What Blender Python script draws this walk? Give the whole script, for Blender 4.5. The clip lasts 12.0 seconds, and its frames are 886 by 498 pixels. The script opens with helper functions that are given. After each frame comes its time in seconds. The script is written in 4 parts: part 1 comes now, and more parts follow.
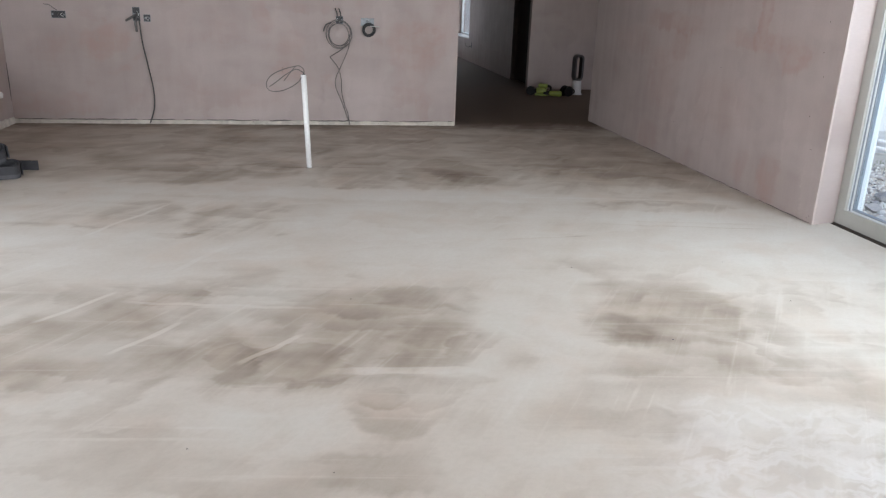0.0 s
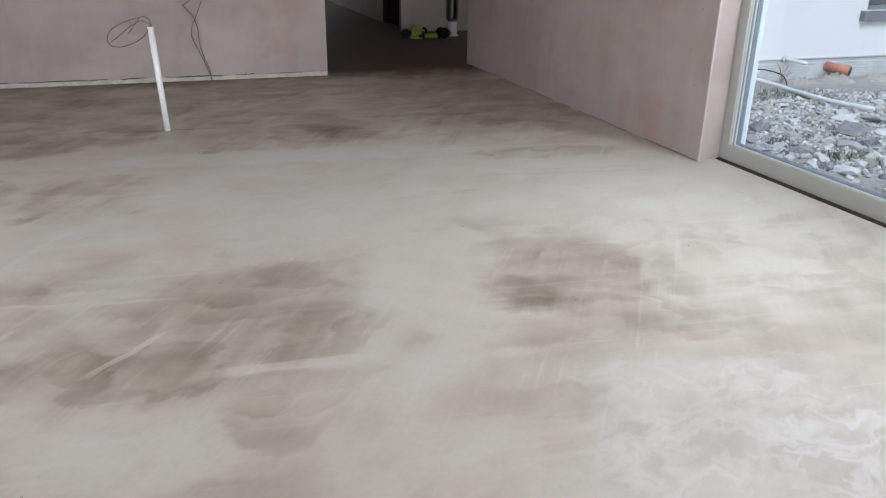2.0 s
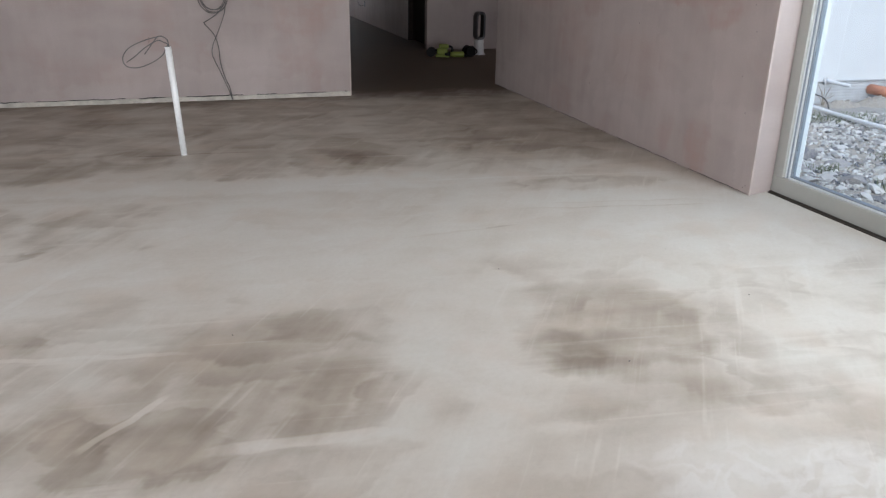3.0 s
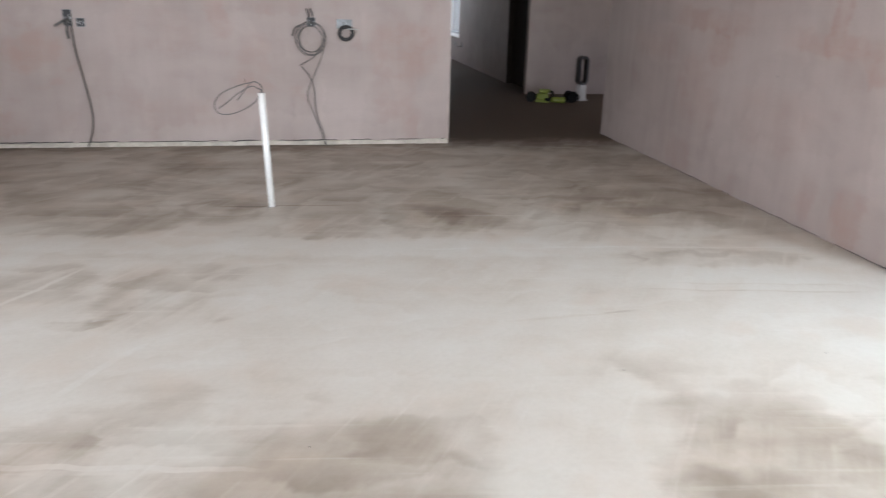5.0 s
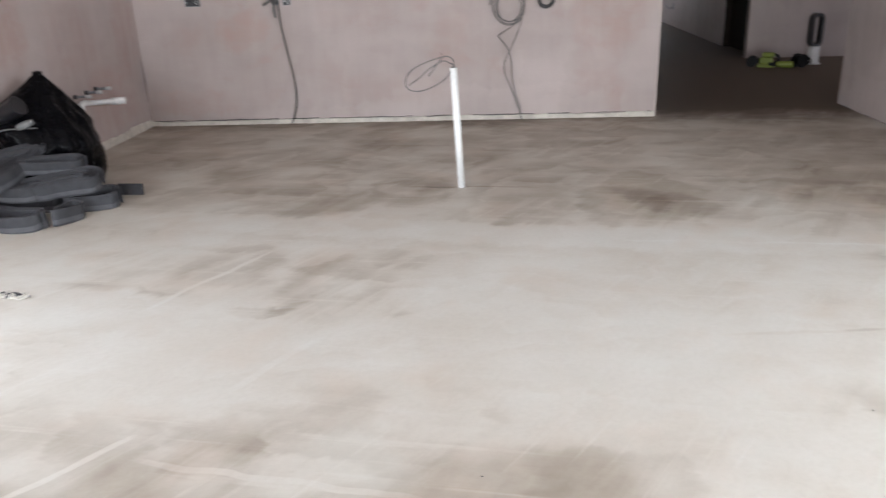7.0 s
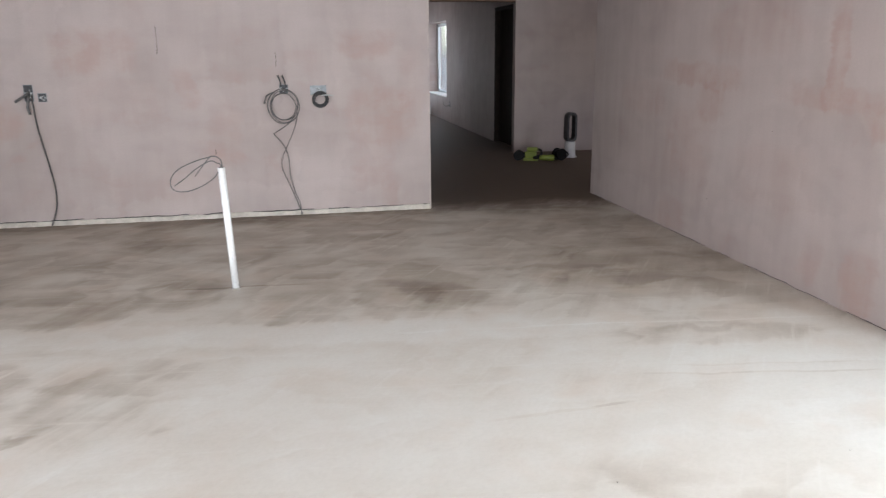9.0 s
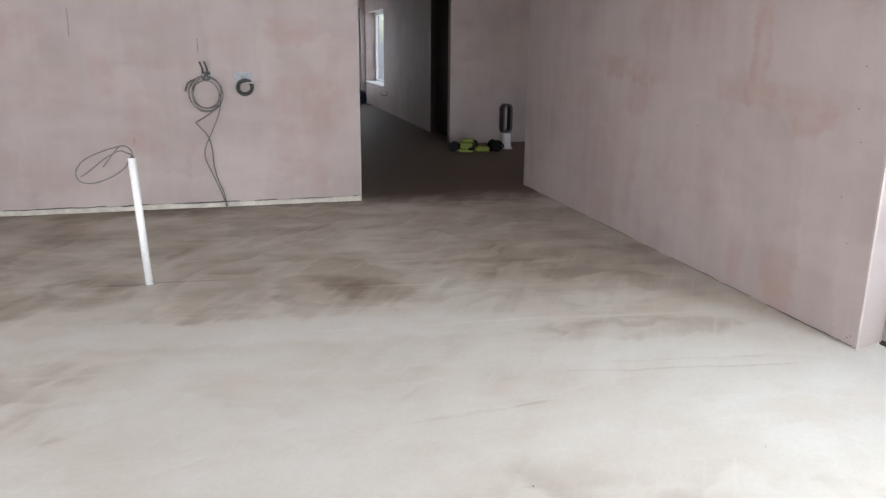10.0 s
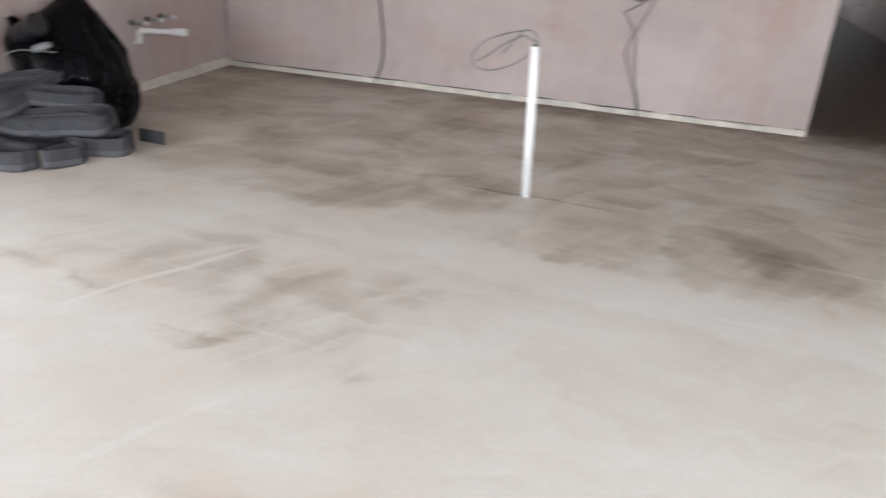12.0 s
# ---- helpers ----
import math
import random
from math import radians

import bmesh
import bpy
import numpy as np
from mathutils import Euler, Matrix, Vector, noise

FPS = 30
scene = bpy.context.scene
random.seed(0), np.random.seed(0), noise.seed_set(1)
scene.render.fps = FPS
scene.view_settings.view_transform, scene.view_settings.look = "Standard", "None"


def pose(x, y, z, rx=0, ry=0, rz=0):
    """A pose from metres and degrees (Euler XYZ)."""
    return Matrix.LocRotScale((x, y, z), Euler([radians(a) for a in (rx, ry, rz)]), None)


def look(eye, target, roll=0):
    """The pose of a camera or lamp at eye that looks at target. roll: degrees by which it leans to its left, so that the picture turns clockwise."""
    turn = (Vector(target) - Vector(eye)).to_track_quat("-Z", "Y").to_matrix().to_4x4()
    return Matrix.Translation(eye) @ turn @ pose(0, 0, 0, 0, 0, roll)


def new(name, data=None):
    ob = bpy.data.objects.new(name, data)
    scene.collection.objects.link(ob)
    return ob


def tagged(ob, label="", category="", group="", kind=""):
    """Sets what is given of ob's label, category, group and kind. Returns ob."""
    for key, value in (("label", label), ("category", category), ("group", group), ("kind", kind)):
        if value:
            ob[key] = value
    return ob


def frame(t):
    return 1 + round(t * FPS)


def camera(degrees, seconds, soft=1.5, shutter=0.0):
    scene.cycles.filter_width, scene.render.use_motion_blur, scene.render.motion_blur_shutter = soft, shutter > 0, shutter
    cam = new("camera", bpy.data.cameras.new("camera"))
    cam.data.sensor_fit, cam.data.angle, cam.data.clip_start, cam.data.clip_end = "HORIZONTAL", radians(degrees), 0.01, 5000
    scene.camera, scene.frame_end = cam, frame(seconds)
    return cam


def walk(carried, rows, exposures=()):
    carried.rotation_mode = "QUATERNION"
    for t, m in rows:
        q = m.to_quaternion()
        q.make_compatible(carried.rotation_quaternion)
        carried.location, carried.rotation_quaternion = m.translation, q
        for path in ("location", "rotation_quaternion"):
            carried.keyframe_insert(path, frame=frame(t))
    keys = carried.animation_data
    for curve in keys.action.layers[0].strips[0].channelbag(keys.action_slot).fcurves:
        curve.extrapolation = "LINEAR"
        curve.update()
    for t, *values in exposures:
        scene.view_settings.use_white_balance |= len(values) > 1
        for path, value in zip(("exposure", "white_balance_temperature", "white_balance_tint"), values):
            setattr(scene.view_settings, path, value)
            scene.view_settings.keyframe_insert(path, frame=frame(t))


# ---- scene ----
cam = camera(60.0, 12.0, soft=1.25, shutter=0.4)
PATH = [
    (0, (0.075, -0.025, 1.378), (0.406, 1.845, 0.751), 2.0),
    (0.5, (0.069, -0.014, 1.387), (0.388, 1.847, 0.729), 1.8),
    (1, (0.067, 0.026, 1.373), (0.45, 1.861, 0.674), 1.1),
    (1.5, (0.088, 0.125, 1.355), (0.622, 1.909, 0.626), 0.9),
    (2, (0.172, 0.312, 1.35), (0.775, 2.065, 0.599), 0.8),
    (2.5, (0.214, 0.487, 1.363), (0.776, 2.257, 0.622), 0.9),
    (2.7, (0.211, 0.566, 1.357), (0.771, 2.341, 0.624), 1.0),
    (4.3, (0.309, 1.023, 1.376), (0.845, 2.834, 0.717), 0.4),
    (4.5, (0.297, 1.094, 1.393), (0.794, 2.918, 0.74), 0.6),
    (5, (0.244, 1.223, 1.378), (0.602, 3.085, 0.743), 1.4),
    (5.5, (0.166, 1.343, 1.379), (0.215, 3.236, 0.736), 0.8),
    (6, (0.224, 1.469, 1.371), (-0.09, 3.335, 0.724), 0.5),
    (6.2, (0.257, 1.535, 1.369), (-0.130, 3.386, 0.719), 0.6),
    (6.5, (0.306, 1.581, 1.368), (-0.093, 3.425, 0.703), -0.6),
    (6.8, (0.307, 1.598, 1.353), (0.036, 3.456, 0.664), -2.1),
    (7, (0.301, 1.581, 1.364), (0.148, 3.445, 0.655), -2.1),
    (7.2, (0.305, 1.606, 1.352), (0.245, 3.47, 0.63), -1.7),
    (8.8, (0.43, 1.61, 1.385), (0.76, 3.514, 0.869), -0.7),
    (9, (0.456, 1.582, 1.401), (0.819, 3.484, 0.902), -0.5),
    (9.5, (0.512, 1.607, 1.397), (0.954, 3.494, 0.904), -0.1),
    (10, (0.584, 1.675, 1.393), (1.09, 3.537, 0.87), 0.5),
    (10.5, (0.627, 1.828, 1.365), (1.193, 3.653, 0.773), 0.8),
    (11, (0.641, 2.105, 1.363), (1.264, 3.879, 0.681), 2.2),
    (11.2, (0.642, 2.198, 1.331), (1.176, 3.992, 0.627), 2.7),
    (11.5, (0.632, 2.362, 1.306), (0.805, 4.212, 0.565), 3.4),
    (11.7, (0.638, 2.469, 1.307), (0.497, 4.308, 0.534), 3.7),
    (12, (0.602, 2.599, 1.293), (0.135, 4.37, 0.491), 3.9),
]
EXPOSURES = [(0, -0.08), (1.2, -0.2), (2.0, -0.32), (2.7, -0.30), (4.5, 0.0), (5.5, 0.36), (6.5, 0.36), (7.2, 0.40), (9.0, 0.38), (10.0, 0.3), (11.0, 0.15), (11.5, 0.35), (12.0, 0.52)]
walk(cam, [(t, look(eye, target, roll)) for t, eye, target, roll in PATH], EXPOSURES)

# ---- light ----
world = bpy.data.worlds.new("world")
scene.world = world
world.use_nodes = True
wn, wl = world.node_tree.nodes, world.node_tree.links
SUN_UP, SUN_ROUND = 48.0, 195.0
sky = wn.new("ShaderNodeTexSky")
sky.sky_type, sky.sun_disc = "NISHITA", False
sky.sun_elevation, sky.sun_rotation = radians(SUN_UP), radians(SUN_ROUND)
sky.air_density, sky.dust_density, sky.ozone_density = 1.0, 1.5, 1.0
wl.new(sky.outputs[0], wn["Background"].inputs[0])
wn["Background"].inputs[1].default_value = 0.28

sun = new("sun", bpy.data.lights.new("sun", "SUN"))
sun.data.energy, sun.data.angle, sun.data.color = 1.5, radians(30), (0.80, 0.89, 1.0)
sun.matrix_world = look((14 * math.sin(radians(SUN_ROUND)), 14 * math.cos(radians(SUN_ROUND)), 14 * math.tan(radians(SUN_UP))), (0, 0, 0))


def window_light(name, m, width, height, watts, colour=(0.86, 0.94, 1.0)):
    """The sky's light in the opening of a window."""
    ob = new(name, bpy.data.lights.new(name, "AREA"))
    ob.data.shape, ob.data.size, ob.data.size_y = "RECTANGLE", width, height
    ob.data.energy, ob.data.color = watts, colour
    ob.matrix_world = m
    return ob


window_light("skylight_south", look((0.2, -6.42, 1.15), (0.2, 0, 1.0)), 4.4, 2.0, 430)
window_light("skylight_west", look((-3.3, 2.85, 1.15), (0, 4.3, 0.8)), 2.8, 2.0, 105)
window_light("skylight_east", look((3.60, 2.35, 1.70), (0, 3.2, 1.4)), 2.4, 0.75, 98)
# hall lamp in an unseen, added opening; its warm tint reddens the plaster
window_light("added_light_hall", look((5.7, 8.56, 1.45), (5.2, 11, 1.0)), 1.3, 1.0, 14, (1.0, 0.96, 0.95))
window_light("skylight_corridor", look((4.0, 18.3, 1.25), (2.0, 18.3, 1.15)), 2.3, 1.7, 24, (1.0, 0.97, 0.96))
window_light("skylight_end", look((3.0, 19.98, 1.1), (3.0, 16, 0.8)), 1.1, 2.1, 12)


# ---- materials ----
def material(name, rough=0.6, metal=0.0):
    m = bpy.data.materials.new(name)
    m.use_nodes = True
    b = m.node_tree.nodes["Principled BSDF"]
    b.inputs["Roughness"].default_value, b.inputs["Metallic"].default_value = rough, metal
    return m, m.node_tree.nodes, m.node_tree.links, b


def math_node(n, l, op, a, b=0.0, clamp=False):
    q = n.new("ShaderNodeMath")
    q.operation, q.use_clamp = op, clamp
    for i, v in enumerate((a, b)):
        if isinstance(v, (int, float)):
            q.inputs[i].default_value = v
        else:
            l.new(v, q.inputs[i])
    return q.outputs[0]


def noise_node(n, l, where, scale, stretch=(1, 1, 1), detail=4.0, rough=0.55, turn=0.0, distort=0.0):
    if turn:
        first = n.new("ShaderNodeMapping")
        first.inputs["Rotation"].default_value = (0, 0, radians(-turn))
        l.new(where, first.inputs[0])
        where = first.outputs[0]
    mp = n.new("ShaderNodeMapping")
    mp.inputs["Scale"].default_value = stretch
    l.new(where, mp.inputs[0])
    q = n.new("ShaderNodeTexNoise")
    q.inputs["Scale"].default_value, q.inputs["Detail"].default_value = scale, detail
    q.inputs["Roughness"].default_value, q.inputs["Distortion"].default_value = rough, distort
    l.new(mp.outputs[0], q.inputs["Vector"])
    return q.outputs["Fac"]


def range_node(n, l, v, a, b, c=0.0, d=1.0):
    q = n.new("ShaderNodeMapRange")
    q.interpolation_type = "SMOOTHSTEP"
    l.new(v, q.inputs[0])
    for i, w in enumerate((a, b, c, d)):
        q.inputs[i + 1].default_value = w
    return q.outputs[0]


def mix_node(n, l, fac, a, b, blend="MIX"):
    q = n.new("ShaderNodeMix")
    q.data_type, q.blend_type = "RGBA", blend
    for i, v in ((0, fac), (6, a), (7, b)):
        if isinstance(v, (int, float)):
            q.inputs[i].default_value = v
        elif isinstance(v, tuple):
            q.inputs[i].default_value = (*v, 1)
        else:
            l.new(v, q.inputs[i])
    return q.outputs[2]


def bump_node(n, l, b, height, strength, distance):
    q = n.new("ShaderNodeBump")
    q.inputs["Strength"].default_value, q.inputs["Distance"].default_value = strength, distance
    l.new(height, q.inputs["Height"])
    l.new(q.outputs[0], b.inputs["Normal"])


def place(n):
    return n.new("ShaderNodeTexCoord").outputs["Object"]


def world_place(n):
    return n.new("ShaderNodeNewGeometry").outputs["Position"]


def plain(name, colour, rough=0.6, metal=0.0, vary=0.15, scale=12.0, bump=0.0, spec=0.5):
    """A surface with a little grain and wear."""
    m, n, l, b = material(name, rough, metal)
    p = place(n)
    f = noise_node(n, l, p, scale, detail=6)
    g = noise_node(n, l, p, scale * 7, detail=3)
    h = math_node(n, l, "ADD", math_node(n, l, "MULTIPLY", f, 0.7), math_node(n, l, "MULTIPLY", g, 0.3))
    lo = tuple(c * (1 - vary) for c in colour)
    hi = tuple(min(1, c * (1 + vary)) for c in colour)
    l.new(mix_node(n, l, range_node(n, l, h, 0.3, 0.7), lo, hi), b.inputs["Base Color"])
    l.new(range_node(n, l, g, 0.2, 0.8, max(0.02, rough - 0.08), min(1, rough + 0.08)), b.inputs["Roughness"])
    b.inputs["Specular IOR Level"].default_value = spec
    if bump:
        bump_node(n, l, b, g, 0.6, bump)
    return m


def patches_node(n, l, where, patches):
    """The sum of soft-edged rectangular patches: middle u, v, half length, half width, turn, strength, softness."""
    total = None
    for u, v, hu, hv, turn, amount, soft in patches:
        mp = n.new("ShaderNodeMapping")
        mp.vector_type = "TEXTURE"
        mp.inputs["Location"].default_value = (u, v, 0)
        mp.inputs["Rotation"].default_value = (0, 0, radians(turn))
        mp.inputs["Scale"].default_value = (hu, hv, 1000)
        l.new(where, mp.inputs[0])
        sq = n.new("ShaderNodeVectorMath")
        sq.operation = "MULTIPLY"
        l.new(mp.outputs[0], sq.inputs[0]), l.new(mp.outputs[0], sq.inputs[1])
        far = n.new("ShaderNodeVectorMath")
        far.operation = "DOT_PRODUCT"
        l.new(sq.outputs[0], far.inputs[0]), l.new(sq.outputs[0], far.inputs[1])
        w = range_node(n, l, far.outputs["Value"], (1 - soft) ** 4, (1 + soft) ** 4, amount, 0.0)
        total = w if total is None else math_node(n, l, "ADD", total, w)
    return total


def shift_node(n, l, where, along, across):
    """Moves a place by two noises: metres along its first and second way for each."""
    q = n.new("ShaderNodeCombineXYZ")
    for i, v in enumerate((along, across)):
        if v is not None:
            l.new(v, q.inputs[i])
    add = n.new("ShaderNodeVectorMath")
    l.new(where, add.inputs[0]), l.new(q.outputs[0], add.inputs[1])
    return add.outputs[0]


def around(n, l, v, size):
    """A noise made to swing by size to either side of nought."""
    return math_node(n, l, "MULTIPLY", math_node(n, l, "SUBTRACT", v, 0.5), 2 * size)


def lap_node(n, l, v, steps):
    """Laps of a trowel: crisp on one side, fading out to the other."""
    f = math_node(n, l, "FRACT", math_node(n, l, "MULTIPLY", v, steps))
    return math_node(n, l, "MULTIPLY", range_node(n, l, f, 0.0, 0.22), math_node(n, l, "SUBTRACT", 1.0, f))


# redder and browner blotches of the plaster: way along the wall, height, half length, half height, turn, strength, softness
BLOTCHES_NORTH = [
    (-1.12, 1.42, 0.24, 0.13, 0, 0.70, 0.6), (1.10, 1.48, 0.15, 0.07, 0, 0.65, 0.9), (1.20, 0.86, 0.18, 0.16, 0, 0.65, 0.8), (-0.42, 1.12, 0.07, 0.12, 8, 0.55, 0.6),
    (-0.12, 0.74, 0.10, 0.20, 0, 0.40, 0.6), (1.15, 0.42, 0.14, 0.16, 0, 0.45, 0.6), (-1.95, 0.84, 0.16, 0.10, 20, 0.85, 0.7), (-2.50, 0.20, 0.30, 0.08, 0, 0.60, 0.6),
    (-0.95, 1.02, 0.26, 0.14, 0, 0.30, 0.5), (0.12, 1.22, 0.18, 0.04, 0, 0.30, 0.6), (-0.70, 0.30, 0.40, 0.09, 0, 0.30, 0.6), (1.48, 1.12, 0.08, 0.22, 0, 0.35, 0.6),
]
BLOTCHES_EAST = [
    (6.85, 1.22, 0.40, 0.06, 2, 0.75, 0.6), (6.66, 1.05, 0.12, 0.10, 0, 0.55, 0.6), (5.38, 1.34, 0.06, 0.22, 0, 0.95, 0.5), (4.92, 1.03, 0.12, 0.06, -14, 0.85, 0.6),
    (5.30, 1.13, 0.42, 0.05, 3, 0.60, 0.6), (6.95, 0.70, 0.24, 0.20, 0, 0.40, 0.6), (5.02, 0.16, 0.10, 0.13, 0, 0.75, 0.6), (5.42, 0.20, 0.07, 0.10, 0, 0.55, 0.6),
    (7.15, 0.14, 0.16, 0.10, 0, 0.45, 0.6), (5.85, 0.60, 0.34, 0.16, 0, 0.30, 0.6), (7.75, 1.02, 0.30, 0.10, 0, 0.35, 0.6), (6.20, 1.52, 0.36, 0.12, 0, 0.35, 0.6),
]
BLOTCHES_WEST = [
    (5.50, 0.97, 0.20, 0.10, 0, 1.0, 0.7), (5.28, 0.86, 0.18, 0.06, 0, 0.75, 0.6), (6.55, 1.06, 0.14, 0.20, 0, 0.8, 0.7), (8.20, 0.95, 0.16, 0.26, 0, 0.55, 0.6),
    (5.20, 0.56, 0.30, 0.22, 0, 0.7, 0.7), (5.90, 0.70, 0.30, 0.24, 0, 0.7, 0.7), (7.85, 0.36, 0.30, 0.18, 0, 0.75, 0.7), (7.30, 0.90, 0.26, 0.18, 0, 0.35, 0.6),
]


def plaster_material(name, axis, blotches, brown):
    """Dry pink skim plaster: overlapping trowel passes, paler and redder blotches. axis: the way along the wall."""
    m, n, l, b = material(name, 0.72)
    xyz = n.new("ShaderNodeSeparateXYZ")
    l.new(world_place(n), xyz.inputs[0])
    flat = n.new("ShaderNodeCombineXYZ")
    l.new(xyz.outputs[0 if axis == "x" else 1], flat.inputs[0]), l.new(xyz.outputs[2], flat.inputs[1])
    flat.inputs[2].default_value = 0.37 if axis == "x" else 4.1
    p = flat.outputs[0]
    cloud = noise_node(n, l, p, 0.9, (1, 1.2, 1), 3, 0.5, distort=0.3)
    spots = noise_node(n, l, p, 2.6, (1, 1.2, 1), 4, 0.55, distort=0.5)
    drag_up = noise_node(n, l, p, 1.0, (9, 1.1, 1), 4, 0.55, distort=0.2)
    drag_along = noise_node(n, l, p, 1.0, (1.0, 8, 1), 4, 0.55, distort=0.2)
    grain = noise_node(n, l, p, 70, detail=4)
    q = shift_node(n, l, p, around(n, l, drag_along, 0.10), around(n, l, drag_up, 0.09))
    upright = lap_node(n, l, noise_node(n, l, q, 1.0, (1.7, 0.7, 1), 1.5, 0.45), 5.0)
    level = lap_node(n, l, noise_node(n, l, q, 1.0, (0.6, 2.0, 1), 1.5, 0.45), 5.0)
    tone = math_node(n, l, "ADD", range_node(n, l, cloud, 0.3, 0.7, -0.22, 0.22), around(n, l, drag_up, 0.16))
    tone = math_node(n, l, "ADD", tone, around(n, l, drag_along, 0.14))
    tone = math_node(n, l, "ADD", tone, around(n, l, upright, 0.06 + 0.05 * brown))
    tone = math_node(n, l, "ADD", tone, around(n, l, level, 0.07))
    tone = math_node(n, l, "ADD", tone, around(n, l, spots, 0.26))
    red = patches_node(n, l, q, blotches)
    loose = math_node(n, l, "MULTIPLY", range_node(n, l, spots, 0.55, 0.70), range_node(n, l, cloud, 0.40, 0.60, 0.15, 0.5))
    red = math_node(n, l, "ADD", red, loose, True)
    red = math_node(n, l, "MULTIPLY", red, range_node(n, l, drag_up, 0.25, 0.60, 0.6, 1.0))
    red = math_node(n, l, "MULTIPLY", red, range_node(n, l, noise_node(n, l, p, 5.0, (1, 1.3, 1), 4, 0.6), 0.34, 0.60, 0.35, 1.0))
    base = mix_node(n, l, range_node(n, l, tone, -0.6, 0.6), (0.50, 0.428, 0.412), (0.375, 0.311, 0.295))
    base = mix_node(n, l, math_node(n, l, "MULTIPLY", red, 0.78), base, (0.415, 0.288, 0.252))
    base = mix_node(n, l, range_node(n, l, grain, 0.35, 0.65, 0.0, 0.12), base, (0.36, 0.30, 0.285))
    l.new(base, b.inputs["Base Color"])
    l.new(range_node(n, l, drag_up, 0.3, 0.7, 0.58, 0.78), b.inputs["Roughness"])
    b.inputs["Specular IOR Level"].default_value = 0.35
    bump_node(n, l, b, math_node(n, l, "ADD", upright, math_node(n, l, "MULTIPLY", drag_up, 0.5)), 0.30, 0.006)
    return m


# stains and broader tones of the screed: middle x, y, half length, half width, turn, strength (below 0: paler),
# softness
STAINS_NEAR = [
    (1.68, 3.12, 0.38, 0.38, -8, 0.46, 0.10), (1.40, 2.92, 0.16, 0.12, 20, 0.30, 0.3), (1.92, 2.52, 0.44, 0.10, -36, 0.36, 0.5), (2.40, 2.62, 0.42, 0.14, -10, 0.35, 0.5),
    (-0.36, 3.08, 1.20, 0.46, -9, 0.42, 0.25), (-0.06, 2.73, 0.27, 0.18, -4, 0.30, 0.05), (0.63, 3.34, 0.25, 0.13, -12, 0.30, 0.15), (0.325, 2.43, 0.085, 0.065, -4, 0.20, 0.12),
    (0.60, 2.85, 0.32, 0.22, -8, 0.28, 0.35), (0.27, 2.13, 0.14, 0.20, 0, 0.30, 0.5), (-0.10, 2.30, 0.30, 0.21, -4, -0.22, 0.12), (1.08, 3.08, 0.20, 0.42, -14, -0.40, 0.8),
    (1.17, 2.16, 0.16, 0.07, -8, 0.30, 0.3),
]
STAINS_FAR = [
    (-0.36, 4.74, 0.30, 0.38, 0, 0.56, 0.25), (-1.25, 4.95, 0.46, 0.29, 0, 0.60, 0.15), (-0.75, 4.85, 0.45, 0.30, 0, 0.25, 0.4), (1.00, 5.86, 0.25, 0.36, 0, 0.40, 0.14),
    (0.58, 5.80, 0.30, 0.26, 0, 0.34, 0.3), (1.31, 5.85, 0.16, 0.18, 40, 0.40, 0.3), (-0.27, 6.22, 0.25, 0.30, 0, 0.45, 0.14), (-0.75, 6.00, 0.27, 0.22, 0, 0.36, 0.3),
    (2.46, 4.93, 0.50, 0.13, -5, 0.55, 0.25), (-0.55, 3.56, 0.13, 0.18, -40, 0.28, 0.3), (-0.26, 3.72, 0.13, 0.18, 0, 0.26, 0.3), (0.10, 5.42, 1.50, 0.11, -8, -0.60, 0.6),
    # first in this row: a broad darker area along the east wall
    (2.55, 5.95, 0.85, 0.80, 0, 0.30, 0.3), (-0.72, 4.45, 0.13, 0.045, 0, 0.45, 0.3),
]
# long thin lines in the screed, most from the trowel, by the same measure
LINES = [
    (1.21, 5.255, 0.20, 0.010, -2, -0.80, 0.7), (1.66, 5.22, 0.26, 0.008, -4, -0.60, 0.7), (2.50, 5.13, 0.48, 0.008, -7, -0.50, 0.7), (2.48, 4.44, 0.36, 0.007, -9, 0.60, 0.7),
    (2.52, 4.53, 0.30, 0.006, -8, 0.50, 0.7), (1.46, 4.26, 0.22, 0.008, 4, 0.45, 0.7), (-1.05, 4.80, 0.26, 0.010, 62, -0.65, 0.7), (-0.52, 4.02, 0.15, 0.012, 58, -0.45, 0.7),
    (-0.98, 3.38, 0.14, 0.010, 52, -0.55, 0.7), (-0.62, 3.02, 0.12, 0.009, 50, -0.60, 0.7), (-0.10, 2.86, 0.11, 0.010, 48, -0.70, 0.7), (0.42, 2.62, 0.20, 0.020, -4, -0.55, 0.6),
    # last: a thin dark line running both ways from the pipe's foot
    (-0.35, 3.34, 0.30, 0.010, -10, -0.40, 0.7), (0.10, 6.27, 0.28, 0.008, -3, 0.55, 0.7),
]
# a bloom of white salts
BLOOM = [(1.66, 1.86, 0.36, 0.30, -20, 1.0, 0.5), (1.95, 1.60, 0.22, 0.20, 0, 0.8, 0.5), (1.25, 1.70, 0.25, 0.18, 0, 0.45, 0.6)]


